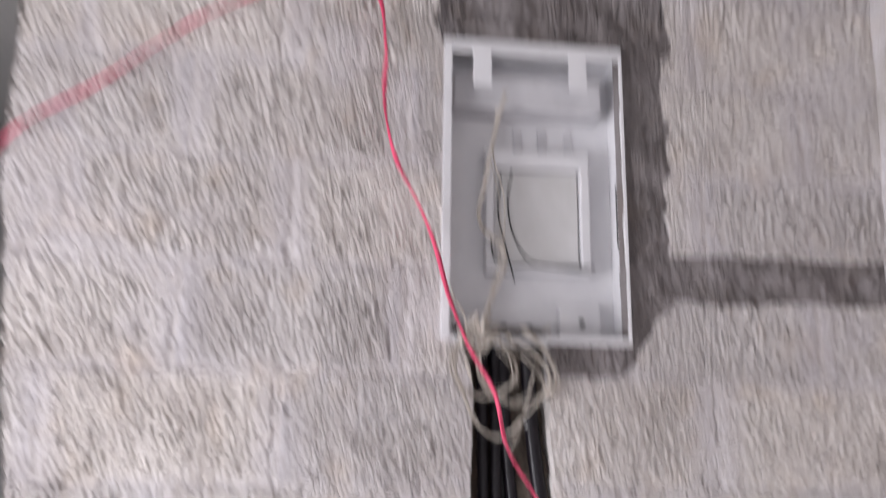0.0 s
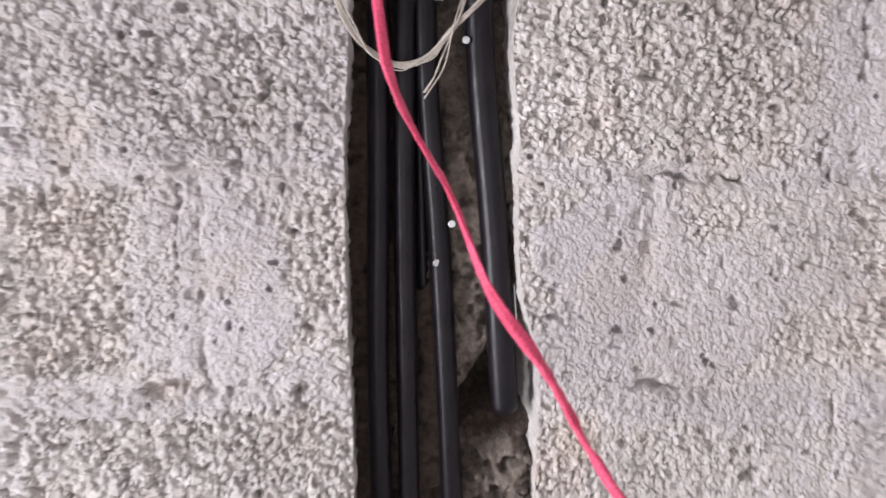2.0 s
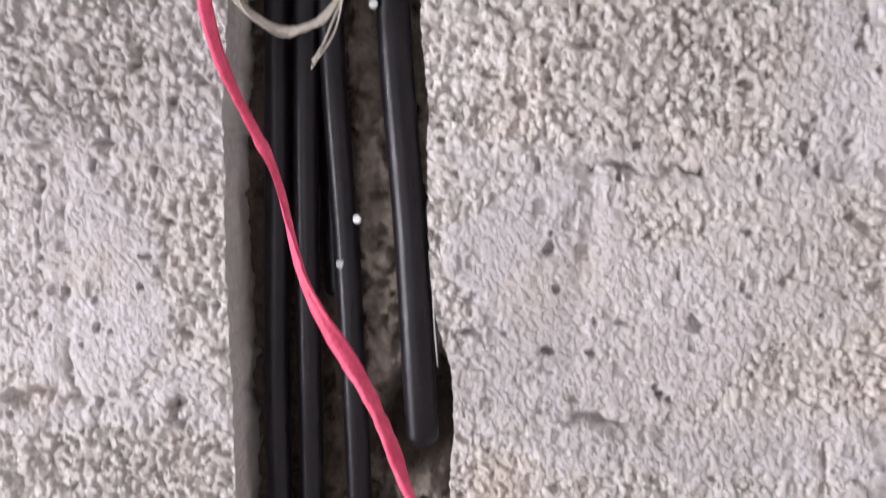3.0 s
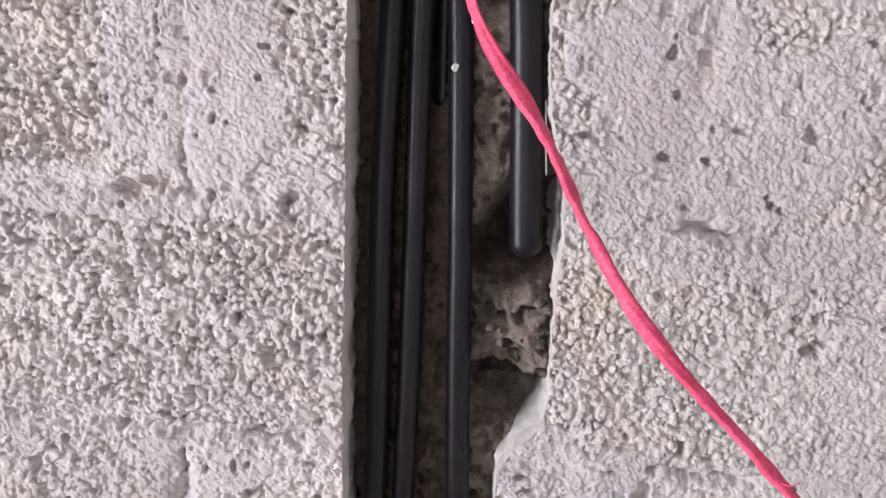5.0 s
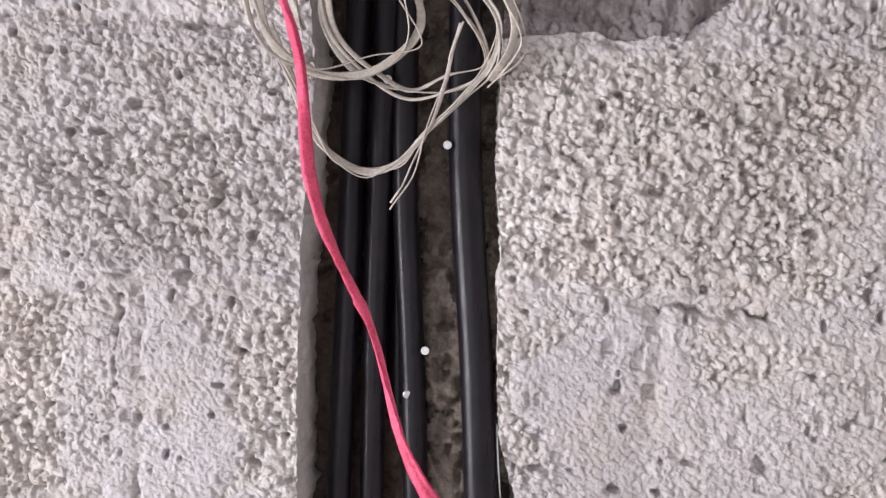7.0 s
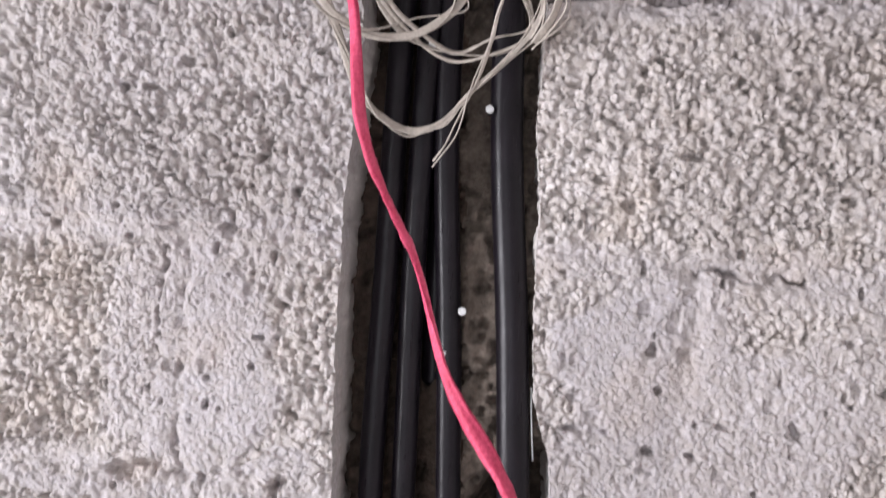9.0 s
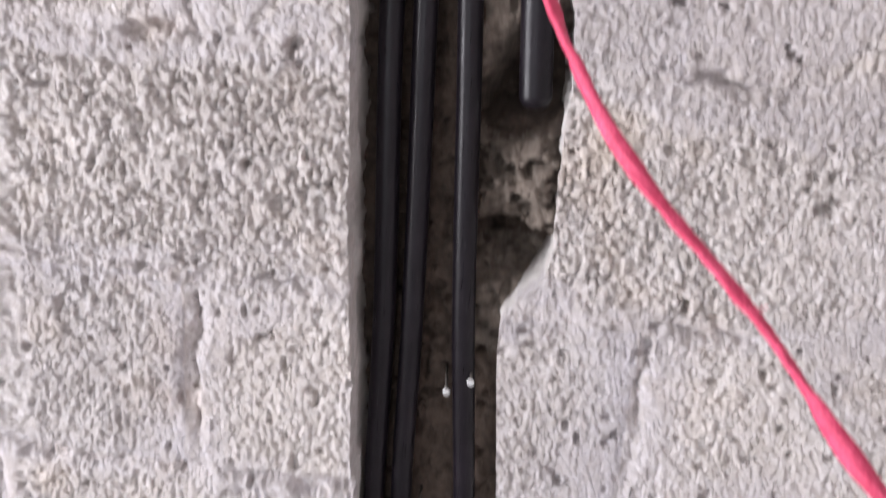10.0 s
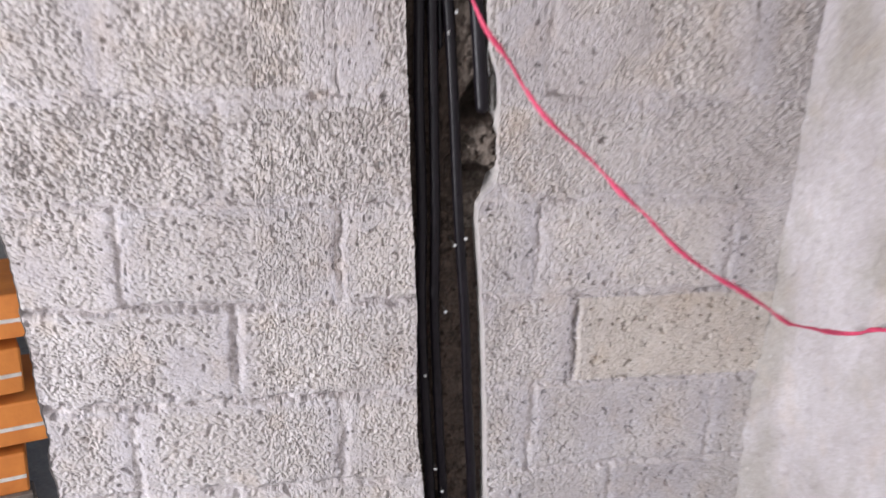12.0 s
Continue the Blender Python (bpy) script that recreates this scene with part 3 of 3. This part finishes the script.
for k, name, mat, label in ((0, "chase_back", CHASE, "dusty brown broken back of the chase, recess shade in its colour"), (1, "broken_block", FILL, "broken block web between two hollow cells"), (2, "mortar_fill", FILL, "smoothed mortar under the hollow cell"), (3, "mortar_fill", FILL, "rough grey mortar behind the pipes")):
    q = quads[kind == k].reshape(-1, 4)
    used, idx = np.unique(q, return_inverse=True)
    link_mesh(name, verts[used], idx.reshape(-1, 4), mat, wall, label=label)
for sign, edge in ((-1, edge_left), (1, edge_right)):
    d, z = np.meshgrid(np.linspace(0, 1, 24), zc, indexing="ij")
    e = edge(z)
    s = smear_of(e, z)
    front = -relief(e, z, s, np.maximum(block_of(e, z), 0))
    y = front + d * (0.15 - front)
    slope = 0.10 if sign < 0 else 0.05
    gentle = np.where((z > 0.98) | (sign < 0), 1.0, 0.3)
    x = e - sign * (slope * d * 0.06) + sign * gentle * np.clip(d * 6, 0, 1) * (0.010 * (cloud(y + 3 * sign, z, 0.03, 97, 4) - 0.5) + 0.0025 * pebbles(y, z, 0.008, 98))
    q = grid_quads(*x.shape).reshape(-1, 4)
    link_mesh("chase_side", np.stack([x, y, z], -1).reshape(-1, 3), q if sign < 0 else q[:, ::-1], SIDE, wall, label="cut edge of concrete blocks")
# the body of the wall behind its face
for lo, hi in (((0.225, 0.032, 0), (CORNER + 0.15, 0.15, 2.8)), ((-0.125, 0.20, 0), (0.225, 0.215, 2.8)), ((0.135, 0.032, 0), (0.225, 0.145, 1.66)), ((-0.135, 0.032, 2.27), (0.225, 0.145, 2.8))):
    part("wall_core", box_bm(lo, hi), CONCRETE, wall)
part("wall_core", prism([(x + 0.02, z) for z, x in LEFT_END] + [(-0.135, 2.8), (-0.135, 0.0)], 0.032, 0.15), CONCRETE, wall)
# rough end of the wall
d, z = np.meshgrid(np.linspace(0, 1, 40), ZS[::3], indexing="ij")
ex = end_of_wall(z)
y = d * 0.15 - 0.003
link_mesh("wall_end", np.stack([ex - 0.002 + 0.006 * d - 0.006 * (cloud(y, z, 0.02, 99, 3) - 0.5) * np.clip(d * 9, 0, 1), y, z], -1).reshape(-1, 3), grid_quads(*d.shape).reshape(-1, 4), SIDE, wall)

# ---- the side wall, floor and the added unseen shell ----
east = tagged(new("wall_east"), "pale cement-rendered side wall with trowel smears", "wall", kind="structure")
d, z = np.meshgrid(steps((0.0, 0.7, 0.005), (0.7, 3.6, 0.1)), steps((0.0, 0.3, 0.02), (0.3, 2.3, 0.005), (2.3, 2.8, 0.03)), indexing="ij")
s = np.clip((cloud(d, z, 0.16, 111, 4) - 0.36) * 4, 0, 1)
out = 0.0034 * (1 - 0.7 * s) * pebbles(d, z, 0.013, 112) + 0.006 * cloud(d, z, 0.03, 113, 3) + 0.020 * cloud(d, z, 0.2, 114, 4) - 0.007 * np.clip((cloud(d, z, 0.02, 115, 2) - 0.74) * 9, 0, 1)
out = out + 0.003 * s - 0.004 * np.exp(-(((cloud(d, z, 0.14, 116, 3) - 0.5) / 0.012) ** 2))
link_mesh("render_coat", np.stack([corner_x(z) + 0.014 - out, 0.004 - d, z], -1).reshape(-1, 3), grid_quads(*d.shape).reshape(-1, 4), PLASTER, east, smear=s.ravel())
part("wall_core", prism([(corner_x(0.0) + 0.02, 0.0), (corner_x(2.8) + 0.02, 2.8), (CORNER + 0.2, 2.8), (CORNER + 0.2, 0.0)], -3.6, 0.03), CONCRETE, east)

g = steps((-400, -20, 60), (-20, -4, 2), (-4, 4, 0.1), (4, 20, 2), (20, 400, 60))
u, v = np.meshgrid(g, g, indexing="ij")
near = np.exp(-((u / 6) ** 2 + (v / 6) ** 2))
h = 0.02 * near * (cloud(u, v, 0.5, 121, 3) - 0.9)
ground = link_mesh("ground", np.stack([u, v, h], -1).reshape(-1, 3), grid_quads(*u.shape).reshape(-1, 4)[:, ::-1], EARTH)
tagged(ground, "dusty grey-brown earth floor of a building site", "ground", kind="structure")
# added slab that keeps light off the space past the wall's end
ceiling = part("ceiling", box_bm((-3.0, 0.16, 2.8), (CORNER + 0.15, 2.6, 2.95)), CONCRETE)
tagged(ceiling, "added grey slab that darkens the space past the wall", "ceiling", kind="structure")
# out of view, added to block sun and sky from above
roof = part("ceiling", box_bm((-2.75, -3.35, 2.8), (CORNER + 0.15, 0.155, 2.95)), CONCRETE)
tagged(roof, "unseen grey slab added to keep sun and sky out", "ceiling", kind="structure")
# unseen walls, added to give the two lamps their openings
west = tagged(new("added_wall_west"), "unseen grey wall added with an opening for the main lamp", "wall", kind="structure")
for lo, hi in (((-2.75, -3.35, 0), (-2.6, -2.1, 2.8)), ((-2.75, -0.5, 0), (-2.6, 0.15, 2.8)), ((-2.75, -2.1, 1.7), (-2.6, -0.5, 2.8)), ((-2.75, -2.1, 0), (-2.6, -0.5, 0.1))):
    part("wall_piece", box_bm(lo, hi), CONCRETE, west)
south = tagged(new("added_wall_south"), "unseen grey wall added with an opening for the second lamp", "wall", kind="structure")
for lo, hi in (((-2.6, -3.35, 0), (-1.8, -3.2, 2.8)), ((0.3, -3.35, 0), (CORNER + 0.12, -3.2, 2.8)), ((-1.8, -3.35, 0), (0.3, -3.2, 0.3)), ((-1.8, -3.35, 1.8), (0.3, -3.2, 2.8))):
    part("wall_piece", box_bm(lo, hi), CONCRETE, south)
# added backdrop walls that close this space so it stays dark
part_wall = part("wall_back_room", box_bm((-3.15, 0.16, 0), (-3.0, 2.6, 2.8)), CONCRETE)
tagged(part_wall, "unseen grey side wall added to darken the space behind", "wall", kind="structure")
far_wall = part("wall_back_room", box_bm((-3.0, 2.45, 0), (CORNER + 0.15, 2.6, 2.8)), CONCRETE)
tagged(far_wall, "added grey backdrop wall kept dark by the slab", "wall", kind="structure")

# ---- pipes in the chase ----
PIPES = (
    (((-0.052, 0.046, 1.70), (-0.051, 0.044, 1.5), (-0.049, 0.042, 1.35), (-0.049, 0.041, 1.26), (-0.039, 0.040, 0.95), (-0.038, 0.040, 0.77), (-0.027, 0.040, 0.56), (-0.010, 0.040, 0.3), (0.002, 0.040, 0.0)), 0.0105, False),
    (((-0.027, 0.040, 1.70), (-0.027, 0.040, 1.5), (-0.025, 0.040, 1.35), (-0.022, 0.040, 1.26), (-0.013, 0.038, 0.955), (-0.011, 0.038, 0.77), (0.0, 0.040, 0.56), (0.017, 0.040, 0.3), (0.030, 0.040, 0.0)), 0.0102, False),
    (((-0.014, 0.042, 1.70), (-0.006, 0.040, 1.48), (0.008, 0.039, 1.33), (0.017, 0.038, 1.21), (0.034, 0.038, 0.96), (0.051, 0.040, 0.77), (0.065, 0.042, 0.55), (0.082, 0.042, 0.3), (0.090, 0.042, 0.0)), 0.0105, False),
    (((0.032, 0.044, 1.70), (0.042, 0.040, 1.5), (0.0605, 0.036, 1.33), (0.071, 0.034, 1.21), (0.0768, 0.034, 1.146)), 0.0135, True),
    (((-0.034, 0.068, 1.70), (-0.012, 0.064, 1.45), (-0.005, 0.064, 1.30), (-0.003, 0.064, 1.265)), 0.0100, True),
)
for points, r, ends in PIPES:
    pipe = sweep("conduit_pipe", points, 120, r, r, PIPE, sides=20, round_end=ends)
    tagged(pipe, "dusty black plastic pipe with a closed rounded end" if ends else "dusty black plastic conduit pipe running down the chase", "pipe", "pipes in the chase")


# pale sliver added in place of a highlight on a conduit's edge
strip = sweep("metal_strip", ((0.079, 0.032, 1.295), (0.081, 0.031, 1.27), (0.085, 0.030, 1.235)), 20, 0.0008, 0.0005, NAIL, sides=8)
tagged(strip, "thin pale sliver standing in for the highlight on a conduit edge", "metal strip")


# ---- nails ----
def nail(head, foot):
    h, f = Vector(head), Vector(foot)
    ob = tagged(new("nail"), "galvanised steel nail driven in beside the pipes", "nail", "nails in the chase")
    axis = (f - h).normalized()
    turn = Matrix.Translation(h) @ axis.to_track_quat("Z", "Y").to_matrix().to_4x4()
    bm = bmesh.new()
    bmesh.ops.create_cone(bm, cap_ends=True, segments=16, radius1=0.0034, radius2=0.0036, depth=0.0016, matrix=turn)
    bmesh.ops.bevel(bm, geom=bm.edges[:], offset=0.0004, segments=1, affect="EDGES")
    part("nail_head", bm, NAIL, ob, smooth=False)
    bm = bmesh.new()
    n = (f - h).length
    bmesh.ops.create_cone(bm, cap_ends=True, segments=10, radius1=0.0014, radius2=0.0014, depth=n, matrix=turn @ Matrix.Translation((0, 0, n / 2)))
    part("nail_shank", bm, SHANK, ob, smooth=True)


for hx, hy, hz, fx, fz in ((0.018, 0.026, 1.352, 0.020, 1.354), (0.005, 0.029, 1.315, -0.008, 1.323), (0.027, 0.028, 1.517, 0.025, 1.518), (-0.023, 0.026, 1.566, -0.026, 1.566), (0.025, 0.019, 0.906, 0.019, 0.913), (0.046, 0.016, 0.920, 0.044, 0.920), (0.007, 0.006, 0.771, 0.006, 0.773), (0.010, 0.016, 0.352, 0.008, 0.354), (-0.006, 0.016, 0.408, -0.004, 0.41), (-0.030, 0.022, 0.625, -0.026, 0.626)):
    nail((hx, hy, hz), (fx, 0.075, fz))

# ---- the empty distribution box ----
dbox = tagged(new("distribution_box"), "empty white painted steel electrical distribution box without its cover", "electrical box")
X0, X1, Z0, Z1, F, B = -0.115, 0.214, 1.668, 2.197, -0.014, 0.085
dbox.scale, dbox.location = (1.0912, 1.0, 1.1323), (-0.0115, 0.0, -0.2257)
t = 0.0025
part("side_panel", box_bm((X0, F, Z0), (X0 + t, B, Z1), 0.0006), BOX, dbox)
part("side_panel", box_bm((X1 - t, F, Z0), (X1, B, Z1), 0.0006), BOX, dbox)
part("top_panel", box_bm((X0 + t, F, Z1 - t), (X1 - t, B, Z1), 0.0006), BOX, dbox)
part("bottom_panel", box_bm((X0 + t, F, Z0), (X1 - t, B, Z0 + t), 0.0006), BOX, dbox)
part("back_panel", box_bm((X0 + t, B - t, Z0 + t), (X1 - t, B, Z1 - t), 0.0004), BOX, dbox)
for name, lo, hi in (("left_lip", (X0, F - 0.002, Z0), (X0 + 0.014, F, Z1)), ("right_lip", (X1 - 0.006, F - 0.002, Z0), (X1, F, Z1)), ("top_lip", (X0 + 0.014, F - 0.002, Z1 - 0.022), (X1 - 0.006, F, Z1)), ("bottom_lip", (X0 + 0.014, F - 0.002, Z0), (X1 - 0.006, F, Z0 + 0.009))):
    part("front_lip", box_bm(lo, hi, 0.0008), BOX, dbox)
for cx in (-0.046, 0.130):
    part("fixing_lug", box_bm((cx - 0.017, F - 0.003, 2.112), (cx + 0.017, F - 0.0005, 2.180), 0.001), BOX, dbox)
# grey slab put in place of the shadow under the box's top
part("neutral_bar_shelf", box_bm((X0 + 0.02, 0.02, 2.085), (X1 - 0.03, B - t, 2.15), 0.004), BOXGREY, dbox)
for cx in (0.035, 0.082, 0.132):
    part("knockout", box_bm((cx - 0.009, B - 0.006, 2.028), (cx + 0.009, B - 0.002, 2.066), 0.002), BOXGREY, dbox)
for lo, hi in (((-0.03, 0.050, 1.985), (0.165, B - t, 2.018)), ((-0.03, 0.050, 1.795), (0.165, B - t, 1.812)), ((0.147, 0.050, 1.812), (0.165, B - t, 1.985)), ((-0.03, 0.050, 1.812), (-0.014, B - t, 1.985))):
    part("mounting_rail", box_bm(lo, hi, 0.003), BOX, dbox)
part("mounting_plate", box_bm((-0.012, 0.064, 1.814), (0.145, 0.070, 1.983), 0.002), CREAM, dbox, "cream insulating plate")
# flat near-black pieces stand in for the shade inside slots and hole
for k in range(3):
    part("vent_slot", box_bm((X1 - t - 0.0012, 0.012 + 0.012 * k, 1.845), (X1 - t + 0.0004, 0.017 + 0.012 * k, 1.955), 0.0004), DARK, dbox)
part("cable_hole", box_bm((X1 - t - 0.0012, 0.020, 1.768), (X1 - t + 0.0004, 0.034, 1.800), 0.0005), DARK, dbox)
pad = part("earth_pad", box_bm((0.105, 0.06, 1.682), (0.180, B - t, 1.742), 0.002), BOX, dbox)
bm = bmesh.new()
bmesh.ops.create_cone(bm, cap_ends=True, segments=14, radius1=0.006, radius2=0.005, depth=0.005, matrix=pose(0.146, 0.058, 1.712, 90))
part("screw", bm, DARK, pad, "dark steel screw")
sweep("black_wire", ((0.02, 0.055, 1.98), (0.01, 0.045, 1.92), (0.02, 0.045, 1.86), (0.05, 0.045, 1.815), (0.12, 0.046, 1.806), (0.17, 0.05, 1.81)), 60, 0.0016, 0.0016, WIRE, dbox, sides=8)
sweep("black_wire", ((0.0, 0.055, 1.97), (-0.008, 0.045, 1.9), (0.008, 0.044, 1.83), (0.02, 0.04, 1.78)), 40, 0.0016, 0.0016, WIRE, dbox, sides=8)
sweep("black_wire", ((-0.02, 0.05, 1.86), (-0.015, 0.042, 1.815), (0.07, 0.046, 1.808), (0.16, 0.05, 1.80)), 40, 0.0014, 0.0014, WIRE, dbox, sides=8)

# ---- raffia tied under the box ----
straps = tagged(new("raffia_bundle"), "frayed cream plastic raffia tied in loose loops under the box", "raffia")
straps.location = (0.009, 0.0, -0.006)
LOOPS = (
    ((-0.074, -0.022, 1.683), (-0.100, -0.028, 1.678), (-0.121, -0.030, 1.631), (-0.112, -0.024, 1.589), (-0.081, -0.012, 1.570), (-0.031, -0.004, 1.578), (-0.005, -0.006, 1.604), (-0.007, -0.014, 1.628), (-0.041, -0.022, 1.66)),
    ((-0.081, -0.020, 1.646), (-0.074, -0.012, 1.603), (-0.046, -0.002, 1.571), (-0.003, 0.004, 1.561), (0.026, 0.002, 1.566), (0.046, -0.008, 1.585), (0.026, -0.018, 1.619), (-0.041, -0.026, 1.665)),
    ((-0.118, -0.020, 1.60), (-0.098, -0.010, 1.560), (-0.085, -0.008, 1.530), (-0.065, -0.006, 1.507), (-0.040, -0.002, 1.498), (-0.018, -0.002, 1.506), (0.004, -0.006, 1.530), (0.028, -0.010, 1.556), (0.047, -0.014, 1.580), (0.052, -0.018, 1.61), (0.030, -0.022, 1.64), (-0.03, -0.028, 1.675)),
    ((0.000, -0.022, 1.690), (0.026, -0.026, 1.672), (0.055, -0.024, 1.633), (0.063, -0.018, 1.595), (0.050, -0.012, 1.570)),
    ((0.024, -0.010, 1.608), (0.014, -0.008, 1.570), (0.007, -0.010, 1.535), (-0.007, -0.010, 1.500), (-0.019, -0.010, 1.474)),
    ((-0.102, -0.024, 1.690), (-0.110, -0.026, 1.722), (-0.122, -0.026, 1.740), (-0.132, -0.026, 1.765)),
    ((-0.070, -0.026, 1.700), (-0.062, -0.02, 1.727), (-0.028, 0.0, 1.845), (-0.070, 0.01, 1.895), (-0.060, 0.01, 1.985), (-0.042, 0.0, 2.076), (-0.022, -0.005, 2.165)),
    ((-0.060, -0.024, 1.695), (-0.050, -0.01, 1.76), (-0.026, 0.012, 1.85), (-0.020, 0.02, 1.935), (-0.045, 0.01, 2.046), (-0.040, 0.0, 2.13)),
    ((-0.090, -0.026, 1.672), (-0.060, -0.034, 1.690), (-0.030, -0.032, 1.682), (-0.020, -0.028, 1.66)),
    ((-0.105, -0.028, 1.660), (-0.080, -0.036, 1.676), (-0.055, -0.036, 1.668), (-0.075, -0.032, 1.65), (-0.10, -0.026, 1.64), (-0.09, -0.02, 1.60)),
)
jitter = random.Random(11)
for k, points in enumerate(LOOPS):
    thin = 0.0016 if k in (4, 5, 7) else 0.0034
    sweep("strand", points, 110, thin, 0.0007, STRAP, straps, sides=8, twist=0.5 + 0.5 * (k % 3), wobble=0.08, seed=200 + k, kink=0.0012)
    for extra in range(2 if k in (0, 1, 2, 3, 8, 9) else 1):
        spread = 0.004 if k in (2, 4) else 0.009
        moved = [(x + jitter.uniform(-spread, spread), y - jitter.uniform(0, 0.004), z + jitter.uniform(-spread, spread)) for x, y, z in points]
        sweep("strand", moved, 90, jitter.choice((0.0008, 0.0014, 0.0022)), 0.0006, STRAP, straps, sides=6, twist=2.0, wobble=0.08, seed=300 + 3 * k + extra, kink=0.0014)

for k in range(9):
    c = (-0.082 + jitter.uniform(-0.02, 0.024), -0.034, 1.684 + jitter.uniform(-0.016, 0.014))
    knot = [(c[0] + jitter.uniform(-0.022, 0.022), c[1] + jitter.uniform(-0.008, 0.008), c[2] + jitter.uniform(-0.018, 0.018)) for _ in range(4)]
    sweep("strand", knot, 40, jitter.choice((0.0016, 0.0030, 0.0042)), 0.0009, STRAP, straps, sides=8, twist=1.0, wobble=0.08, seed=400 + k)

# ---- pink string ----
line = sweep("string", ((-0.985, 0.07, 1.90), (-0.965, 0.0, 1.955), (-0.932, -0.02, 2.0), (-0.79, -0.02, 2.112), (-0.657, -0.02, 2.23), (-0.542, -0.02, 2.31), (-0.40, -0.025, 2.37), (-0.32, -0.03, 2.39), (-0.28, -0.035, 2.35), (-0.255, -0.04, 2.22), (-0.249, -0.045, 2.079), (-0.220, -0.043, 1.979), (-0.169, -0.043, 1.882), (-0.137, -0.051, 1.773), (-0.103, -0.081, 1.656), (-0.058, -0.131, 1.557), (-0.033, -0.151, 1.459), (-0.002, -0.164, 1.402), (0.026, -0.193, 1.332), (0.067, -0.215, 1.277), (0.110, -0.254, 1.208), (0.191, -0.298, 1.131), (0.239, -0.340, 1.077), (0.293, -0.369, 1.023), (0.354, -0.379, 0.976), (0.420, -0.373, 0.938), (0.482, -0.356, 0.900), (0.538, -0.333, 0.863), (0.594, -0.312, 0.838), (0.644, -0.298, 0.823), (0.680, -0.296, 0.818), (0.688, -0.305, 0.821), (0.684, -0.37, 0.854), (0.684, -0.5, 0.90), (0.684, -0.9, 1.0)), 700, 0.0040, 0.0021, STRING, sides=18, twist=75.0, wobble=0.16, kink=0.0016, ridged=0.2, seed=7)
for k, (x, y, z) in enumerate(((-0.135, -0.052, 1.775), (0.06, -0.212, 1.285), (0.178, -0.298, 1.142), (0.27, -0.37, 1.044), (0.396, -0.39, 0.961), (0.58, -0.328, 0.858))):
    sweep("loose_fibre", ((x, y, z), (x + 0.003, y - 0.002, z - 0.006 + 0.003 * (k % 3)), (x + 0.008, y - 0.002, z - 0.008 + 0.005 * (k % 3))), 14, 0.0003, 0.00025, STRING, line, sides=5, seed=500 + k)
tagged(line, "twisted bright pink plastic string hanging across the wall", "string")

# ---- stack of clay bricks beyond the wall's end ----
pallet = tagged(new("pallet"), "grey weathered wooden pallet on the dusty ground", "pallet")
TURN = Matrix.Translation((-0.97, 0.50, 0)) @ pose(0, 0, 0, 0, 0, 22)
for k in range(3):
    part("bearer", box_bm((-1.0, 0.02 + 0.32 * k, 0.0), (0.0, 0.11 + 0.32 * k, 0.10), 0.004, TURN), WOOD, pallet)
for k in range(6):
    part("deck_board", box_bm((-0.99 + 0.17 * k, 0.0, 0.10), (-0.86 + 0.17 * k, 0.78, 0.125), 0.003, TURN), WOOD, pallet)
rng = random.Random(4)


def clay_brick(lo, hi, turn):
    ob = tagged(new("clay_brick"), "orange hollow clay brick with a pale mortar line", "brick", "stacked clay bricks")
    part("brick_body", box_bm(lo, hi, 0.006, turn), BRICK, ob)
    zm = (lo[2] + hi[2]) / 2 - 0.01
    part("mortar_line", box_bm((lo[0] + 0.01, lo[1] - 0.003, zm - 0.005), (hi[0] - 0.004, lo[1] + 0.004, zm + 0.005), 0.001, turn), LIME, ob)
    if rng.random() < 0.25:
        part("mortar_line", box_bm((hi[0] - 0.06, lo[1] - 0.003, lo[2] + 0.008), (hi[0] - 0.052, lo[1] + 0.004, hi[2] - 0.008), 0.001, turn), LIME, ob)


for row, (z0, z1, shift) in enumerate(((0.126, 0.238, 0.0), (0.262, 0.378, 0.025), (0.405, 0.525, -0.02), (0.55, 0.665, 0.02))):
    for k in range(3):
        for d in range(2):
            x1 = -0.33 * k + shift + rng.uniform(-0.03, 0.03)
            clay_brick((x1 - 0.32, 0.01 + 0.34 * d, z0), (x1, 0.33 + 0.34 * d, z1), TURN @ pose(0, 0, 0, 0, 0, rng.uniform(-5, 5)))
